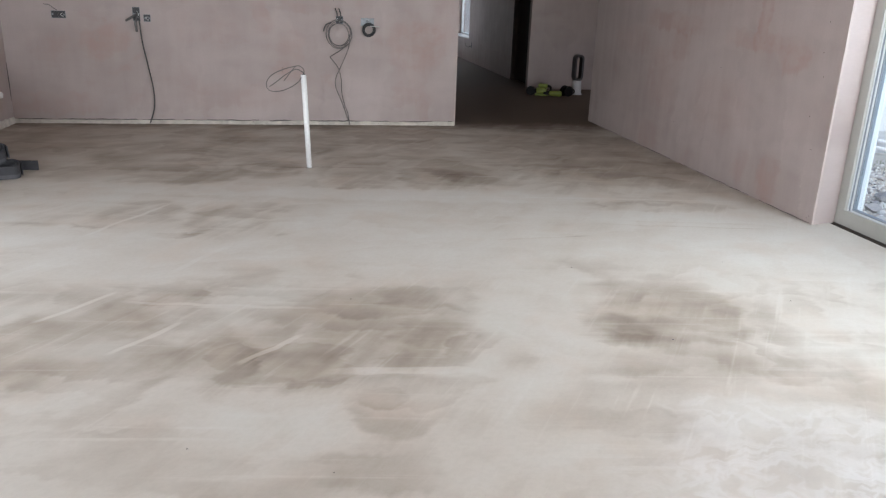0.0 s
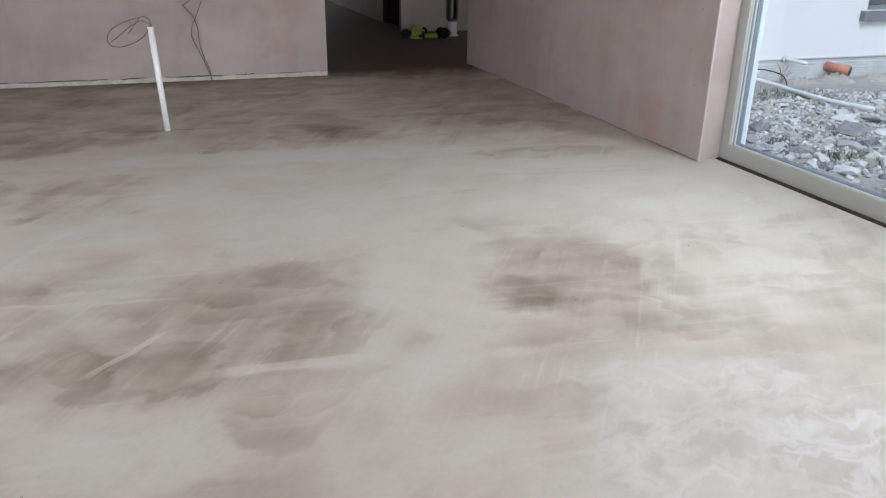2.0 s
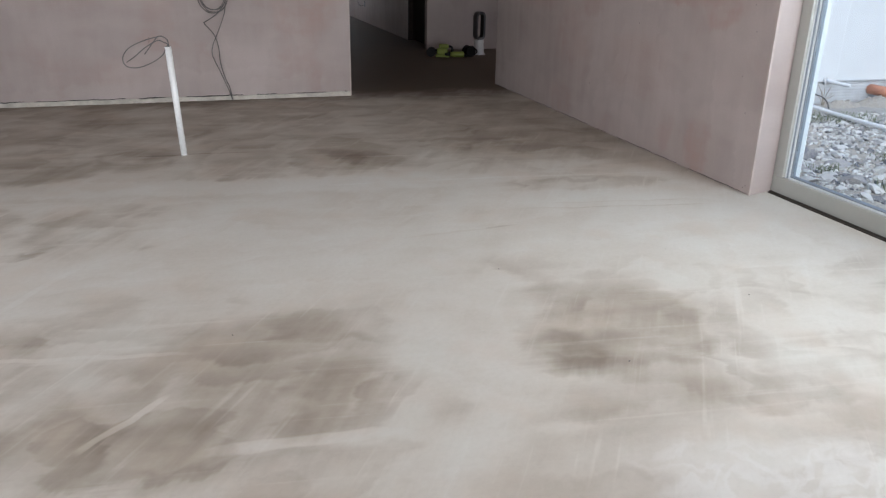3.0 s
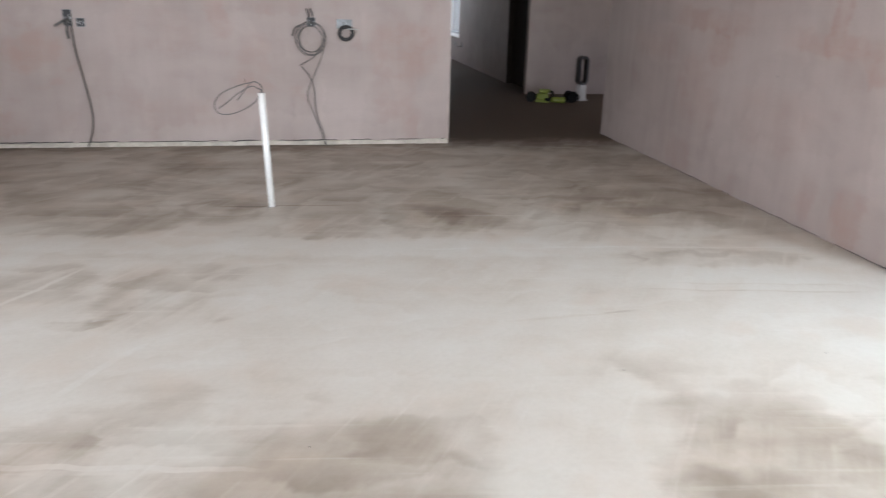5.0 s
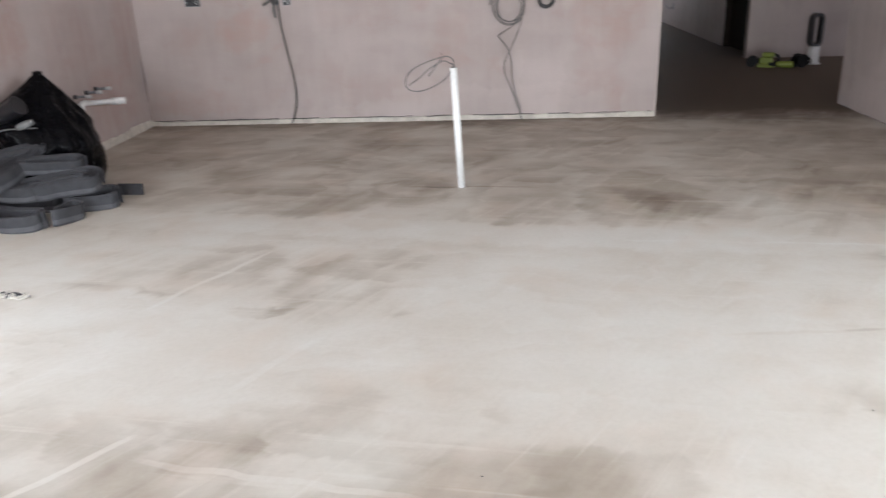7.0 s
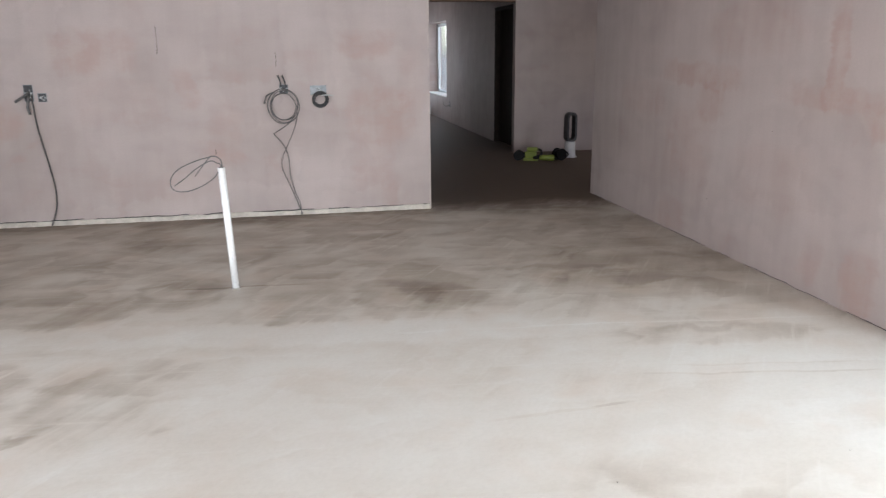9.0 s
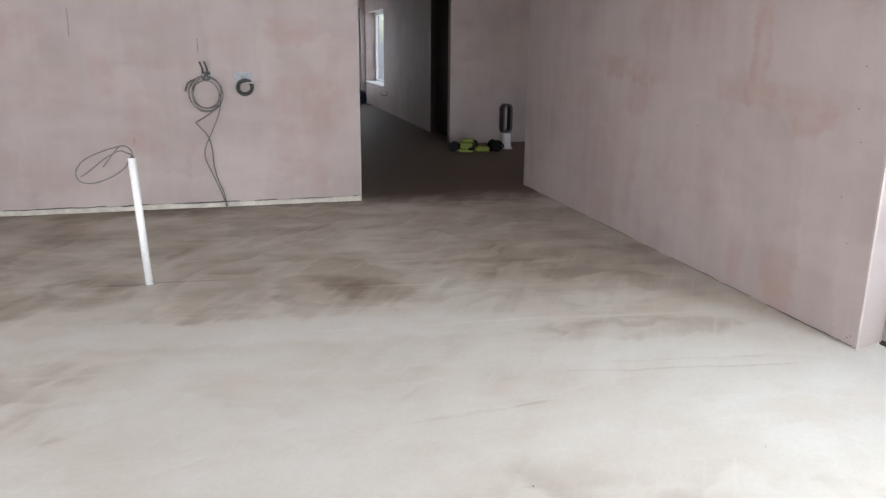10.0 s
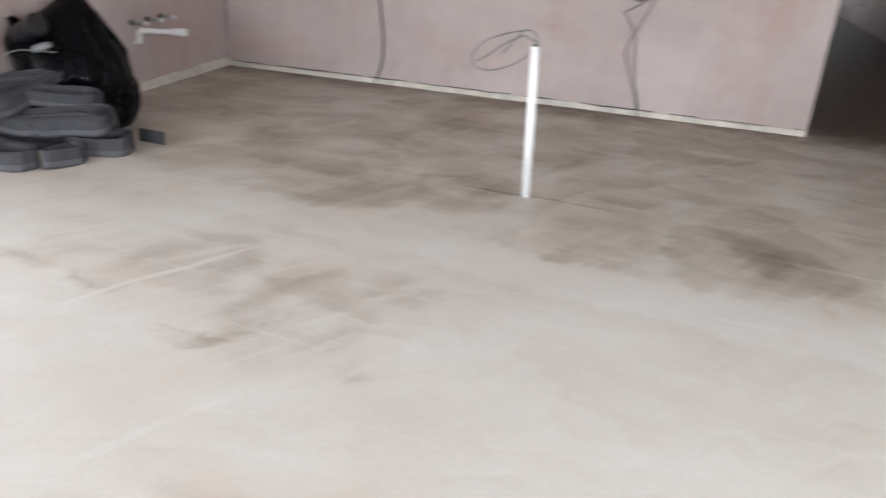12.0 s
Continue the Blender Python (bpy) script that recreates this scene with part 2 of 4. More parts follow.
def screed_material():
    """Dry sanded screed: buff grey, with damp patches, pale laitance, trowel laps and strokes."""
    m, n, l, b = material("screed", 0.45)
    p = world_place(n)
    wob = noise_node(n, l, p, 2.4, (1, 1, 1), 3, 0.5)
    wob2 = noise_node(n, l, p, 2.9, (1.1, 1, 1), 3, 0.5, turn=40)
    streak = noise_node(n, l, p, 1.0, (1.1, 9, 1), 3, 0.55, turn=-6, distort=0.1)
    streak_up = noise_node(n, l, p, 1.0, (1.2, 8, 1), 3, 0.55, turn=60, distort=0.15)
    q = shift_node(n, l, p, math_node(n, l, "ADD", around(n, l, wob, 0.08), around(n, l, streak, 0.12)), math_node(n, l, "ADD", around(n, l, wob2, 0.07), around(n, l, streak_up, 0.10)))
    thin = shift_node(n, l, p, around(n, l, wob, 0.04), around(n, l, wob2, 0.04))
    damp = math_node(n, l, "MULTIPLY", patches_node(n, l, q, STAINS_NEAR + STAINS_FAR), range_node(n, l, streak_up, 0.35, 0.65, 0.52, 0.68))
    tone = math_node(n, l, "ADD", damp, math_node(n, l, "MULTIPLY", patches_node(n, l, thin, LINES), 0.6))
    cloud = noise_node(n, l, p, 0.9, (1, 1, 1), 3, 0.5, distort=0.2)
    patch = noise_node(n, l, p, 1.9, (1.0, 1.3, 1), 3, 0.5)
    lap1 = lap_node(n, l, noise_node(n, l, q, 1.0, (0.7, 1.9, 1), 1.0, 0.4, turn=-8), 6.0)
    lap2 = lap_node(n, l, noise_node(n, l, q, 1.0, (0.8, 1.7, 1), 1.0, 0.4, turn=58), 6.0)
    stroke = noise_node(n, l, p, 1.8, (0.55, 12, 1), 3, 0.6, turn=56, distort=0.1)
    stroke2 = noise_node(n, l, p, 1.8, (0.45, 12, 1), 3, 0.6, turn=-7, distort=0.1)
    grain = noise_node(n, l, p, 38, (1, 1.3, 1), 6, 0.65, turn=31, distort=0.6)
    fine = noise_node(n, l, p, 220, detail=3)
    tone = math_node(n, l, "ADD", tone, range_node(n, l, cloud, 0.30, 0.72, 0.02, 0.34))
    tone = math_node(n, l, "ADD", tone, range_node(n, l, patch, 0.34, 0.66, -0.11, 0.18))
    where1, where2 = range_node(n, l, wob2, 0.38, 0.60, 0.25, 1.0), range_node(n, l, wob2, 0.62, 0.40, 0.25, 1.0)
    for v, amount, there in ((streak, 0.15, where1), (streak_up, 0.17, where2), (lap1, 0.13, where1), (lap2, 0.15, where2)):
        tone = math_node(n, l, "ADD", tone, math_node(n, l, "MULTIPLY", around(n, l, v, amount), there))
    tone = math_node(n, l, "ADD", tone, math_node(n, l, "MULTIPLY", range_node(n, l, stroke, 0.56, 0.74, 0.0, -0.22), where2))
    tone = math_node(n, l, "ADD", tone, math_node(n, l, "MULTIPLY", range_node(n, l, stroke2, 0.56, 0.74, 0.0, -0.20), where1))
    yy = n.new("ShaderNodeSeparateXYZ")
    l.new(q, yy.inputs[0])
    # near floor darker, mid-room paler: a level of light put into the colour
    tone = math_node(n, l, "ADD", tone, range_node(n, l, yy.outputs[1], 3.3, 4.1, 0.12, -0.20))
    # darker from y 5.15 on, darkest and brownest in the hall
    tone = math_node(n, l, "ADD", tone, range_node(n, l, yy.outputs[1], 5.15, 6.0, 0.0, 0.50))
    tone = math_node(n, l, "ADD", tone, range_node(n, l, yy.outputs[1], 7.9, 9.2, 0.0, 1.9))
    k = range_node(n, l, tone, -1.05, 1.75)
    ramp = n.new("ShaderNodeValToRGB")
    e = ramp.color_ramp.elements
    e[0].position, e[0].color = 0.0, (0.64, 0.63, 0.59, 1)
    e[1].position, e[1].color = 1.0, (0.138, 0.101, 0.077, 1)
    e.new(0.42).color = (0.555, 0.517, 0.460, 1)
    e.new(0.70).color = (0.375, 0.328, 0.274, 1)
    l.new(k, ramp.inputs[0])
    base = mix_node(n, l, range_node(n, l, grain, 0.35, 0.7, 0.0, 0.22), ramp.outputs[0], (0.78, 0.76, 0.74), "MULTIPLY")
    # 1 on the paler tones, 0 on the darkest floor
    dry = range_node(n, l, k, 0.62, 0.85, 1.0, 0.0)
    base = mix_node(n, l, math_node(n, l, "MULTIPLY", range_node(n, l, wob, 0.52, 0.68, 0.0, 0.25), dry), base, (0.55, 0.455, 0.375))
    base = mix_node(n, l, math_node(n, l, "MULTIPLY", range_node(n, l, patch, 0.44, 0.30, 0.0, 0.25), dry), base, (0.60, 0.605, 0.555))
    vein = noise_node(n, l, q, 4.5, (1, 1.5, 1), 4, 0.55, turn=20, distort=0.7)
    ridge = math_node(n, l, "ABSOLUTE", math_node(n, l, "SUBTRACT", vein, 0.5))
    salt = math_node(n, l, "MULTIPLY", patches_node(n, l, q, BLOOM), range_node(n, l, ridge, 0.10, 0.0, 0.10, 0.27), True)
    base = mix_node(n, l, salt, base, (0.80, 0.81, 0.82))
    base = mix_node(n, l, range_node(n, l, fine, 0.62, 0.75, 0.0, 0.18), base, (0.24, 0.21, 0.18))
    l.new(base, b.inputs["Base Color"])
    l.new(range_node(n, l, k, 0.2, 0.8, 0.50, 0.66), b.inputs["Roughness"])
    b.inputs["Specular IOR Level"].default_value = 0.28
    bump_node(n, l, b, math_node(n, l, "ADD", math_node(n, l, "MULTIPLY", grain, 0.12), lap1), 0.2, 0.003)
    return m


def rubble_material():
    m, n, l, b = material("rubble", 0.9)
    p = world_place(n)
    v = n.new("ShaderNodeTexVoronoi")
    v.inputs["Scale"].default_value = 22
    l.new(p, v.inputs["Vector"])
    big = noise_node(n, l, p, 1.3, detail=5)
    fine = noise_node(n, l, p, 30, detail=5)
    base = mix_node(n, l, range_node(n, l, big, 0.35, 0.65), (0.44, 0.39, 0.33), (0.60, 0.55, 0.47))
    base = mix_node(n, l, range_node(n, l, fine, 0.3, 0.7, 0, 0.7), base, (0.36, 0.33, 0.29))
    l.new(base, b.inputs["Base Color"])
    bump_node(n, l, b, math_node(n, l, "ADD", v.outputs["Distance"], fine), 0.8, 0.02)
    return m


def stone_material():
    m, n, l, b = material("broken_stone", 0.85)
    r = n.new("ShaderNodeObjectInfo").outputs["Random"]
    i = n.new("ShaderNodeNewGeometry").outputs["Random Per Island"]
    k = math_node(n, l, "FRACT", math_node(n, l, "ADD", r, i))
    ramp = n.new("ShaderNodeValToRGB")
    e = ramp.color_ramp.elements
    e[0].color, e[1].color = (0.11, 0.12, 0.15, 1), (0.82, 0.80, 0.76, 1)
    e.new(0.25).color = (0.36, 0.34, 0.325, 1)
    e.new(0.5).color = (0.58, 0.57, 0.55, 1)
    l.new(k, ramp.inputs[0])
    f = noise_node(n, l, world_place(n), 25, detail=5)
    l.new(mix_node(n, l, range_node(n, l, f, 0.4, 0.7, 0, 0.4), ramp.outputs[0], (0.55, 0.50, 0.43)), b.inputs["Base Color"])
    bump_node(n, l, b, f, 0.5, 0.01)
    return m


def glass_material(name):
    m, n, l, b = material(name, 0.0)
    b.inputs["Transmission Weight"].default_value = 1.0
    b.inputs["IOR"].default_value = 1.45
    b.inputs["Base Color"].default_value = (0.90, 0.965, 1.0, 1)
    return m


PLASTER_X = plaster_material("pink_plaster_north", "x", BLOTCHES_NORTH, 0.3)
PLASTER_Y = plaster_material("pink_plaster_east", "y", BLOTCHES_EAST, 0.8)
PLASTER_W = plaster_material("pink_plaster_west", "y", BLOTCHES_WEST, 0.3)
SCREED = screed_material()
RUBBLE, STONE, GLASS = rubble_material(), stone_material(), glass_material("window_glass")
CEILING = plain("ceiling_plaster", (0.55, 0.46, 0.43), 0.8, vary=0.06, scale=2)
RENDER = plain("white_render", (0.80, 0.80, 0.79), 0.9, vary=0.03, scale=3, bump=0.002)
PLINTH = plain("grey_plinth", (0.62, 0.62, 0.62), 0.9, vary=0.1, scale=6, bump=0.003)
MORTAR = plain("pale_mortar", (0.58, 0.545, 0.49), 0.9, vary=0.20, scale=11, bump=0.012)
BEAD = plain("corner_bead", (0.46, 0.39, 0.365), 0.6, vary=0.12, scale=10)
FRAME_GREY = plain("grey_frame_paint", (0.40, 0.40, 0.375), 0.35, vary=0.04, scale=4)
FRAME_PALE = plain("pale_frame", (0.66, 0.69, 0.71), 0.4, vary=0.04, scale=4)
FRAME_MID = plain("blue_grey_gasket", (0.22, 0.25, 0.29), 0.5, vary=0.1)
DIRT = plain("dirty_channel", (0.055, 0.045, 0.037), 0.85, vary=0.6, scale=25, bump=0.004)
GASKET = plain("black_gasket", (0.025, 0.025, 0.027), 0.55, vary=0.2)
WHITE_PVC = plain("white_plastic", (0.80, 0.80, 0.80), 0.3, vary=0.03, scale=9)
CABLE = plain("grey_cable", (0.115, 0.11, 0.11), 0.5, vary=0.45, scale=30)
CABLE_MID = plain("splashed_cable", (0.075, 0.07, 0.07), 0.6, vary=0.6, scale=45)
CABLE_DARK = plain("black_cable", (0.03, 0.03, 0.032), 0.45, vary=0.2, scale=20)
STEEL = plain("galvanised_steel", (0.25, 0.265, 0.28), 0.5, 0.5, vary=0.25, scale=30)
CABLE_GREY = plain("grey_tub_plastic", (0.012, 0.012, 0.015), 0.35, vary=0.1)
BOX_DARK = plain("box_shadow_steel", (0.045, 0.045, 0.05), 0.5, 0.5, vary=0.3, scale=30)
FOAM = plain("grey_foam", (0.044, 0.044, 0.051), 0.8, vary=0.18, scale=16, bump=0.002)
FOAM_PALE = plain("grey_foam_stripe", (0.082, 0.083, 0.092), 0.8, vary=0.15, scale=16)


def polythene_material():
    m, n, l, b = material("black_polythene", 0.25)
    p = place(n)
    big = noise_node(n, l, p, 7, (1, 1, 0.6), 3, 0.5, distort=0.8)
    small = noise_node(n, l, p, 26, detail=3)
    ridge = math_node(n, l, "ABSOLUTE", math_node(n, l, "SUBTRACT", big, 0.5))
    b.inputs["Base Color"].default_value = (0.0025, 0.0025, 0.0035, 1)
    l.new(range_node(n, l, small, 0.3, 0.7, 0.16, 0.30), b.inputs["Roughness"])
    b.inputs["Specular IOR Level"].default_value = 0.10
    bump_node(n, l, b, math_node(n, l, "ADD", math_node(n, l, "MULTIPLY", ridge, -1.6), math_node(n, l, "MULTIPLY", small, 0.05)), 0.45, 0.03)
    return m


BAG = polythene_material()

SCRAP_GREY = plain("grey_scrap", (0.16, 0.163, 0.166), 0.5, vary=0.25)
SCRAP = plain("pale_scrap", (0.55, 0.56, 0.56), 0.6, vary=0.2)
LIME = plain("lime_plastic", (0.21, 0.255, 0.045), 0.4, vary=0.08)
BLACK = plain("black_plastic", (0.007, 0.007, 0.008), 0.5, vary=0.2, spec=0.2)
FAN_WHITE = plain("fan_white", (0.72, 0.72, 0.74), 0.3, vary=0.03)
FAN_GREY = plain("fan_grey", (0.075, 0.075, 0.08), 0.35, 0.2, vary=0.1)
TIMBER_PALE = plain("dry_stalk", (0.36, 0.31, 0.24), 0.8, vary=0.2)
TIMBER = plain("bare_timber", (0.20, 0.11, 0.075), 0.7, vary=0.25, scale=7, bump=0.002)
DOORWAY_DARK = plain("doorway_dark_timber", (0.020, 0.013, 0.010), 0.8, vary=0.3, scale=9, spec=0.2)
BLUE_BAG = plain("navy_cloth", (0.02, 0.028, 0.06), 0.8, vary=0.3)
ORANGE = plain("orange_drain_pipe", (0.56, 0.25, 0.16), 0.45, vary=0.1)
SILL = plain("grey_sill", (0.20, 0.205, 0.215), 0.6, vary=0.1)
GRASS = plain("grass", (0.10, 0.13, 0.05), 0.7, vary=0.4, scale=20)
CONCRETE = plain("concrete", (0.38, 0.36, 0.33), 0.9, vary=0.15, scale=5, bump=0.004)


# ---- building blocks ----
def block(bm, x0, x1, y0, y1, z0, z1, bevel=0.0):
    g = bmesh.ops.create_cube(bm, size=1.0)
    for v in g["verts"]:
        v.co = Vector((x0 + (v.co.x + 0.5) * (x1 - x0), y0 + (v.co.y + 0.5) * (y1 - y0), z0 + (v.co.z + 0.5) * (z1 - z0)))
    if bevel:
        es = {e for v in g["verts"] for e in v.link_edges}
        bmesh.ops.bevel(bm, geom=list(es), offset=bevel, segments=2, affect="EDGES", profile=0.6)
    return bm


def prism(bm, base, z0, z1):
    """An upright block over a base outline."""
    lo = [bm.verts.new((x, y, z0)) for x, y in base]
    hi = [bm.verts.new((x, y, z1)) for x, y in base]
    k = len(base)
    bm.faces.new(lo[::-1]), bm.faces.new(hi)
    for i in range(k):
        bm.faces.new((lo[i], lo[(i + 1) % k], hi[(i + 1) % k], hi[i]))
    return bm


def smooth_line(points, steps=8):
    """A smooth line through the points."""
    p = [Vector(a) for a in points]
    p = [2 * p[0] - p[1], *p, 2 * p[-1] - p[-2]]
    out = []
    for i in range(1, len(p) - 2):
        for k in range(steps):
            t = k / steps
            a, b, c, d = p[i - 1], p[i], p[i + 1], p[i + 2]
            out.append(0.5 * (2 * b + (c - a) * t + (2 * a - 5 * b + 4 * c - d) * t * t + (3 * b - a - 3 * c + d) * t ** 3))
    return out + [p[-2]]


def tube(bm, line, r, seg=8, close=True):
    line = [Vector(a) for a in line]
    rings, side = [], None
    for i, p in enumerate(line):
        d = (line[min(i + 1, len(line) - 1)] - line[max(i - 1, 0)]).normalized()
        if side is None:
            side = d.orthogonal().normalized()
        side = (side - d * side.dot(d)).normalized()
        up = d.cross(side)
        rr = r(i / (len(line) - 1)) if callable(r) else r
        rings.append([bm.verts.new(p + rr * (math.cos(a) * side + math.sin(a) * up)) for a in (2 * math.pi * k / seg for k in range(seg))])
    for a, b in zip(rings, rings[1:]):
        for k in range(seg):
            bm.faces.new((a[k], a[(k + 1) % seg], b[(k + 1) % seg], b[k])).smooth = True
    if close:
        bm.faces.new(rings[0][::-1]), bm.faces.new(rings[-1])
    return bm


def lathe(bm, profile, seg=24, at=(0, 0, 0)):
    """A turned shape about the upright axis; profile of (radius, height)."""
    rings = []
    for r, z in profile:
        rings.append([bm.verts.new((at[0] + r * math.cos(2 * math.pi * k / seg), at[1] + r * math.sin(2 * math.pi * k / seg), at[2] + z)) for k in range(seg)])
    for a, b in zip(rings, rings[1:]):
        for k in range(seg):
            bm.faces.new((a[k], a[(k + 1) % seg], b[(k + 1) % seg], b[k])).smooth = True
    bm.faces.new(rings[0][::-1]), bm.faces.new(rings[-1])
    return bm


def mesh_of(name, bm, mat):
    bmesh.ops.recalc_face_normals(bm, faces=bm.faces)
    me = bpy.data.meshes.new(name)
    bm.to_mesh(me)
    bm.free()
    for q in mat if isinstance(mat, (list, tuple)) else (mat,):
        me.materials.append(q)
    return me


def part(name, bm, mat, parent=None, label=""):
    ob = new(name, mesh_of(name, bm, mat))
    ob.parent = parent
    return tagged(ob, label=label)


def structure(name, bm, mat, label, category="wall"):
    return tagged(part(name, bm, mat), label, category, kind="structure")


def thing(name, m, label, category, group=""):
    ob = new(name)
    ob.empty_display_size = 0.1
    ob.matrix_world = m
    return tagged(ob, label, category, group)


def B():
    return bmesh.new()


# ---- the house ----
X_W, X_E, Y_N, Y_S, H = -2.915, 3.364, 8.43, -6.2, 2.45
SPLAY = [(X_E, 4.43), (3.565, 4.485), (3.70, 4.485), (3.70, 8.45), (3.70, 8.60), (3.70, 8.835), (X_E, 8.835)]

floor_bm = B()
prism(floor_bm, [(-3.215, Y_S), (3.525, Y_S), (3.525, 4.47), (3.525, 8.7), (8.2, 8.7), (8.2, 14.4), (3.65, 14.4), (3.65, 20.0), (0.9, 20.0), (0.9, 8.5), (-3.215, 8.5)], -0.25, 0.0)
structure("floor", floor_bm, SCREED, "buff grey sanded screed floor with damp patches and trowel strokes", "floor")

structure("wall_north", block(B(), X_W, 1.653, Y_N, Y_N + 0.12, 0.0, H), PLASTER_X, "pink skimmed plaster wall with wiring boxes")
structure("wall_east", prism(B(), SPLAY, 0.0, H), PLASTER_Y, "pink skimmed plaster wall with blotches and trowel marks")
west = B()
block(west, -3.215, X_W, 4.3, 8.55, 0.0, H), block(west, -3.215, X_W, Y_S, 1.2, 0.0, H), block(west, -3.215, X_W, 1.2, 4.3, 2.15, H)
structure("wall_west", west, PLASTER_W, "pink skimmed plaster wall beside the glazed opening")
# unseen end wall, set far back so that the south lamp lights evenly
south = B()
block(south, -3.215, -2.0, Y_S - 0.3, Y_S, 0.0, H), block(south, 2.4, 3.714, Y_S - 0.3, Y_S, 0.0, H), block(south, -2.0, 2.4, Y_S - 0.3, Y_S, 2.15, H)
structure("wall_south", south, PLASTER_X, "pink plaster wall with a wide glazed opening")
se = B()
block(se, X_E, 3.70, Y_S, 1.1, 0.0, H), block(se, X_E, 3.70, 1.1, 4.43, 2.15, H)
structure("wall_south_east", se, PLASTER_Y, "pink plaster wall and head over the sliding door")

# the hall and corridor beyond the opening
hall = B()
block(hall, 3.50, 8.2, 12.10, 12.22, 0.0, H), block(hall, 0.9, 2.05, 12.10, 12.22, 0.0, H), block(hall, 2.05, 3.50, 12.10, 12.22, 2.045, H)
structure("wall_hall", hall, PLASTER_X, "dim pink plaster partition at the end of the hall")
cor = B()
block(cor, 3.58, 3.90, 13.55, 17.40, 0.0, H), block(cor, 3.58, 3.90, 19.55, 20.0, 0.0, H)
block(cor, 3.58, 3.90, 17.40, 19.55, 0.0, 0.48), block(cor, 3.58, 3.90, 17.40, 19.55, 2.0, H)
block(cor, 3.58, 3.90, 12.22, 13.55, 2.045, H)
structure("wall_corridor_east", cor, PLASTER_Y, "pink plaster corridor wall with a window and a doorway")
structure("wall_corridor_west", block(B(), 1.95, 2.05, 12.22, 20.0, 0.0, H), PLASTER_Y, "pink plaster corridor wall")
end = B()
block(end, 2.05, 2.45, 19.6, 19.9, 0.0, H), block(end, 3.48, 3.58, 19.6, 19.9, 0.0, H), block(end, 2.45, 3.48, 19.6, 19.9, 2.1, H)
structure("wall_corridor_end", end, PLASTER_X, "pink plaster wall round the glazed end door")
shut = B()
block(shut, 0.8, 0.9, 8.55, 12.1, 0.0, H), block(shut, 8.2, 8.3, 8.6, 14.4, 0.0, H), block(shut, 3.9, 8.2, 14.3, 14.4, 0.0, H), block(shut, 0.8, 1.653, 8.43, 8.55, H, H + 0.05)
structure("wall_hall_side", shut, PLASTER_Y, "plain plaster walls that close the hall")

ceil = B()
prism(ceil, [(-3.3, Y_S - 0.3), (3.70, Y_S - 0.3), (3.70, 8.46), (8.3, 8.46), (8.3, 14.5), (3.9, 14.5), (3.9, 20.0), (0.8, 20.0), (0.8, 8.6), (-3.3, 8.6)], H, H + 0.2)
structure("ceiling", ceil, CEILING, "plain plaster ceiling", "ceiling")

# the wing's outer wall, white render over a grey plinth, with a window opening
wing = B()
WX0, WX1, WZ0, WZ1 = 8.79, 10.0, 0.545, 1.75
# the gap from x 5.0 to 6.4 is unseen, added for the hall lamp
for z0, z1, x0, x1 in ((-0.035, WZ0, 3.70, 14.0), (WZ0, 0.9, 3.70, WX0), (0.9, WZ1, 3.70, 5.0), (0.9, WZ1, 6.4, WX0), (WZ0, WZ1, WX1, 14.0), (WZ1, 2.0, 3.70, 5.0), (WZ1, 2.0, 6.4, 14.0), (2.0, 2.9, 3.70, 14.0)):
    block(wing, x0, x1, 8.45, 8.60, z0, z1)
block(wing, 3.70, 3.735, 4.44, 8.45, -0.035, 2.9)
structure("wall_wing", wing, RENDER, "white rendered outer wall of the wing", "outer wall")
inner = B()
for x0, x1, z0, z1 in ((3.70, 5.0, 0.0, H), (6.4, 8.2, 0.0, H), (5.0, 6.4, 0.0, 0.9), (5.0, 6.4, 2.0, H)):
    block(inner, x0, x1, 8.62, 8.835, z0, z1)
structure("wall_wing_inner", inner, PLASTER_X, "plaster lining of the wing wall")
pl = B()
block(pl, 3.70, 14.0, 8.47, 8.60, -0.8, -0.035)
structure("plinth", pl, PLINTH, "grey ribbed plinth under the white render", "plinth")
for k in range(7):
    part("rib", block(B(), 3.72, 14.0, 8.462, 8.474, -0.30 + 0.036 * k, -0.279 + 0.036 * k, 0.003), PLINTH, bpy.data.objects["plinth"])
structure("render_stop", block(B(), 3.70, 14.0, 8.44, 8.46, -0.045, -0.033), PLINTH, "grey drip bead under the white render", "trim")

win = tagged(new("window_2"), "grey framed window with a dark sill in the white wall", "window", kind="structure")
part("window_frame", block(block(block(B(), WX0, WX0 + 0.06, 8.53, 8.58, WZ0, WZ1), WX0, WX1, 8.53, 8.58, WZ0, WZ0 + 0.06), WX0, WX1, 8.53, 8.58, WZ1 - 0.06, WZ1), SILL, win)
part("pane", block(B(), WX0 + 0.06, WX1, 8.55, 8.556, WZ0 + 0.06, WZ1 - 0.06), GLASS, win)
part("window_sill", block(B(), WX0 - 0.1, WX1 + 0.1, 8.37, 8.53, WZ0 - 0.13, WZ0 - 0.002, 0.006), SILL, win, "grey projecting sill")
structure("wing_room_back", block(B(), 8.3, 12.0, 9.3, 9.4, 0.0, H), PLASTER_X, "dim wall behind the wing window")


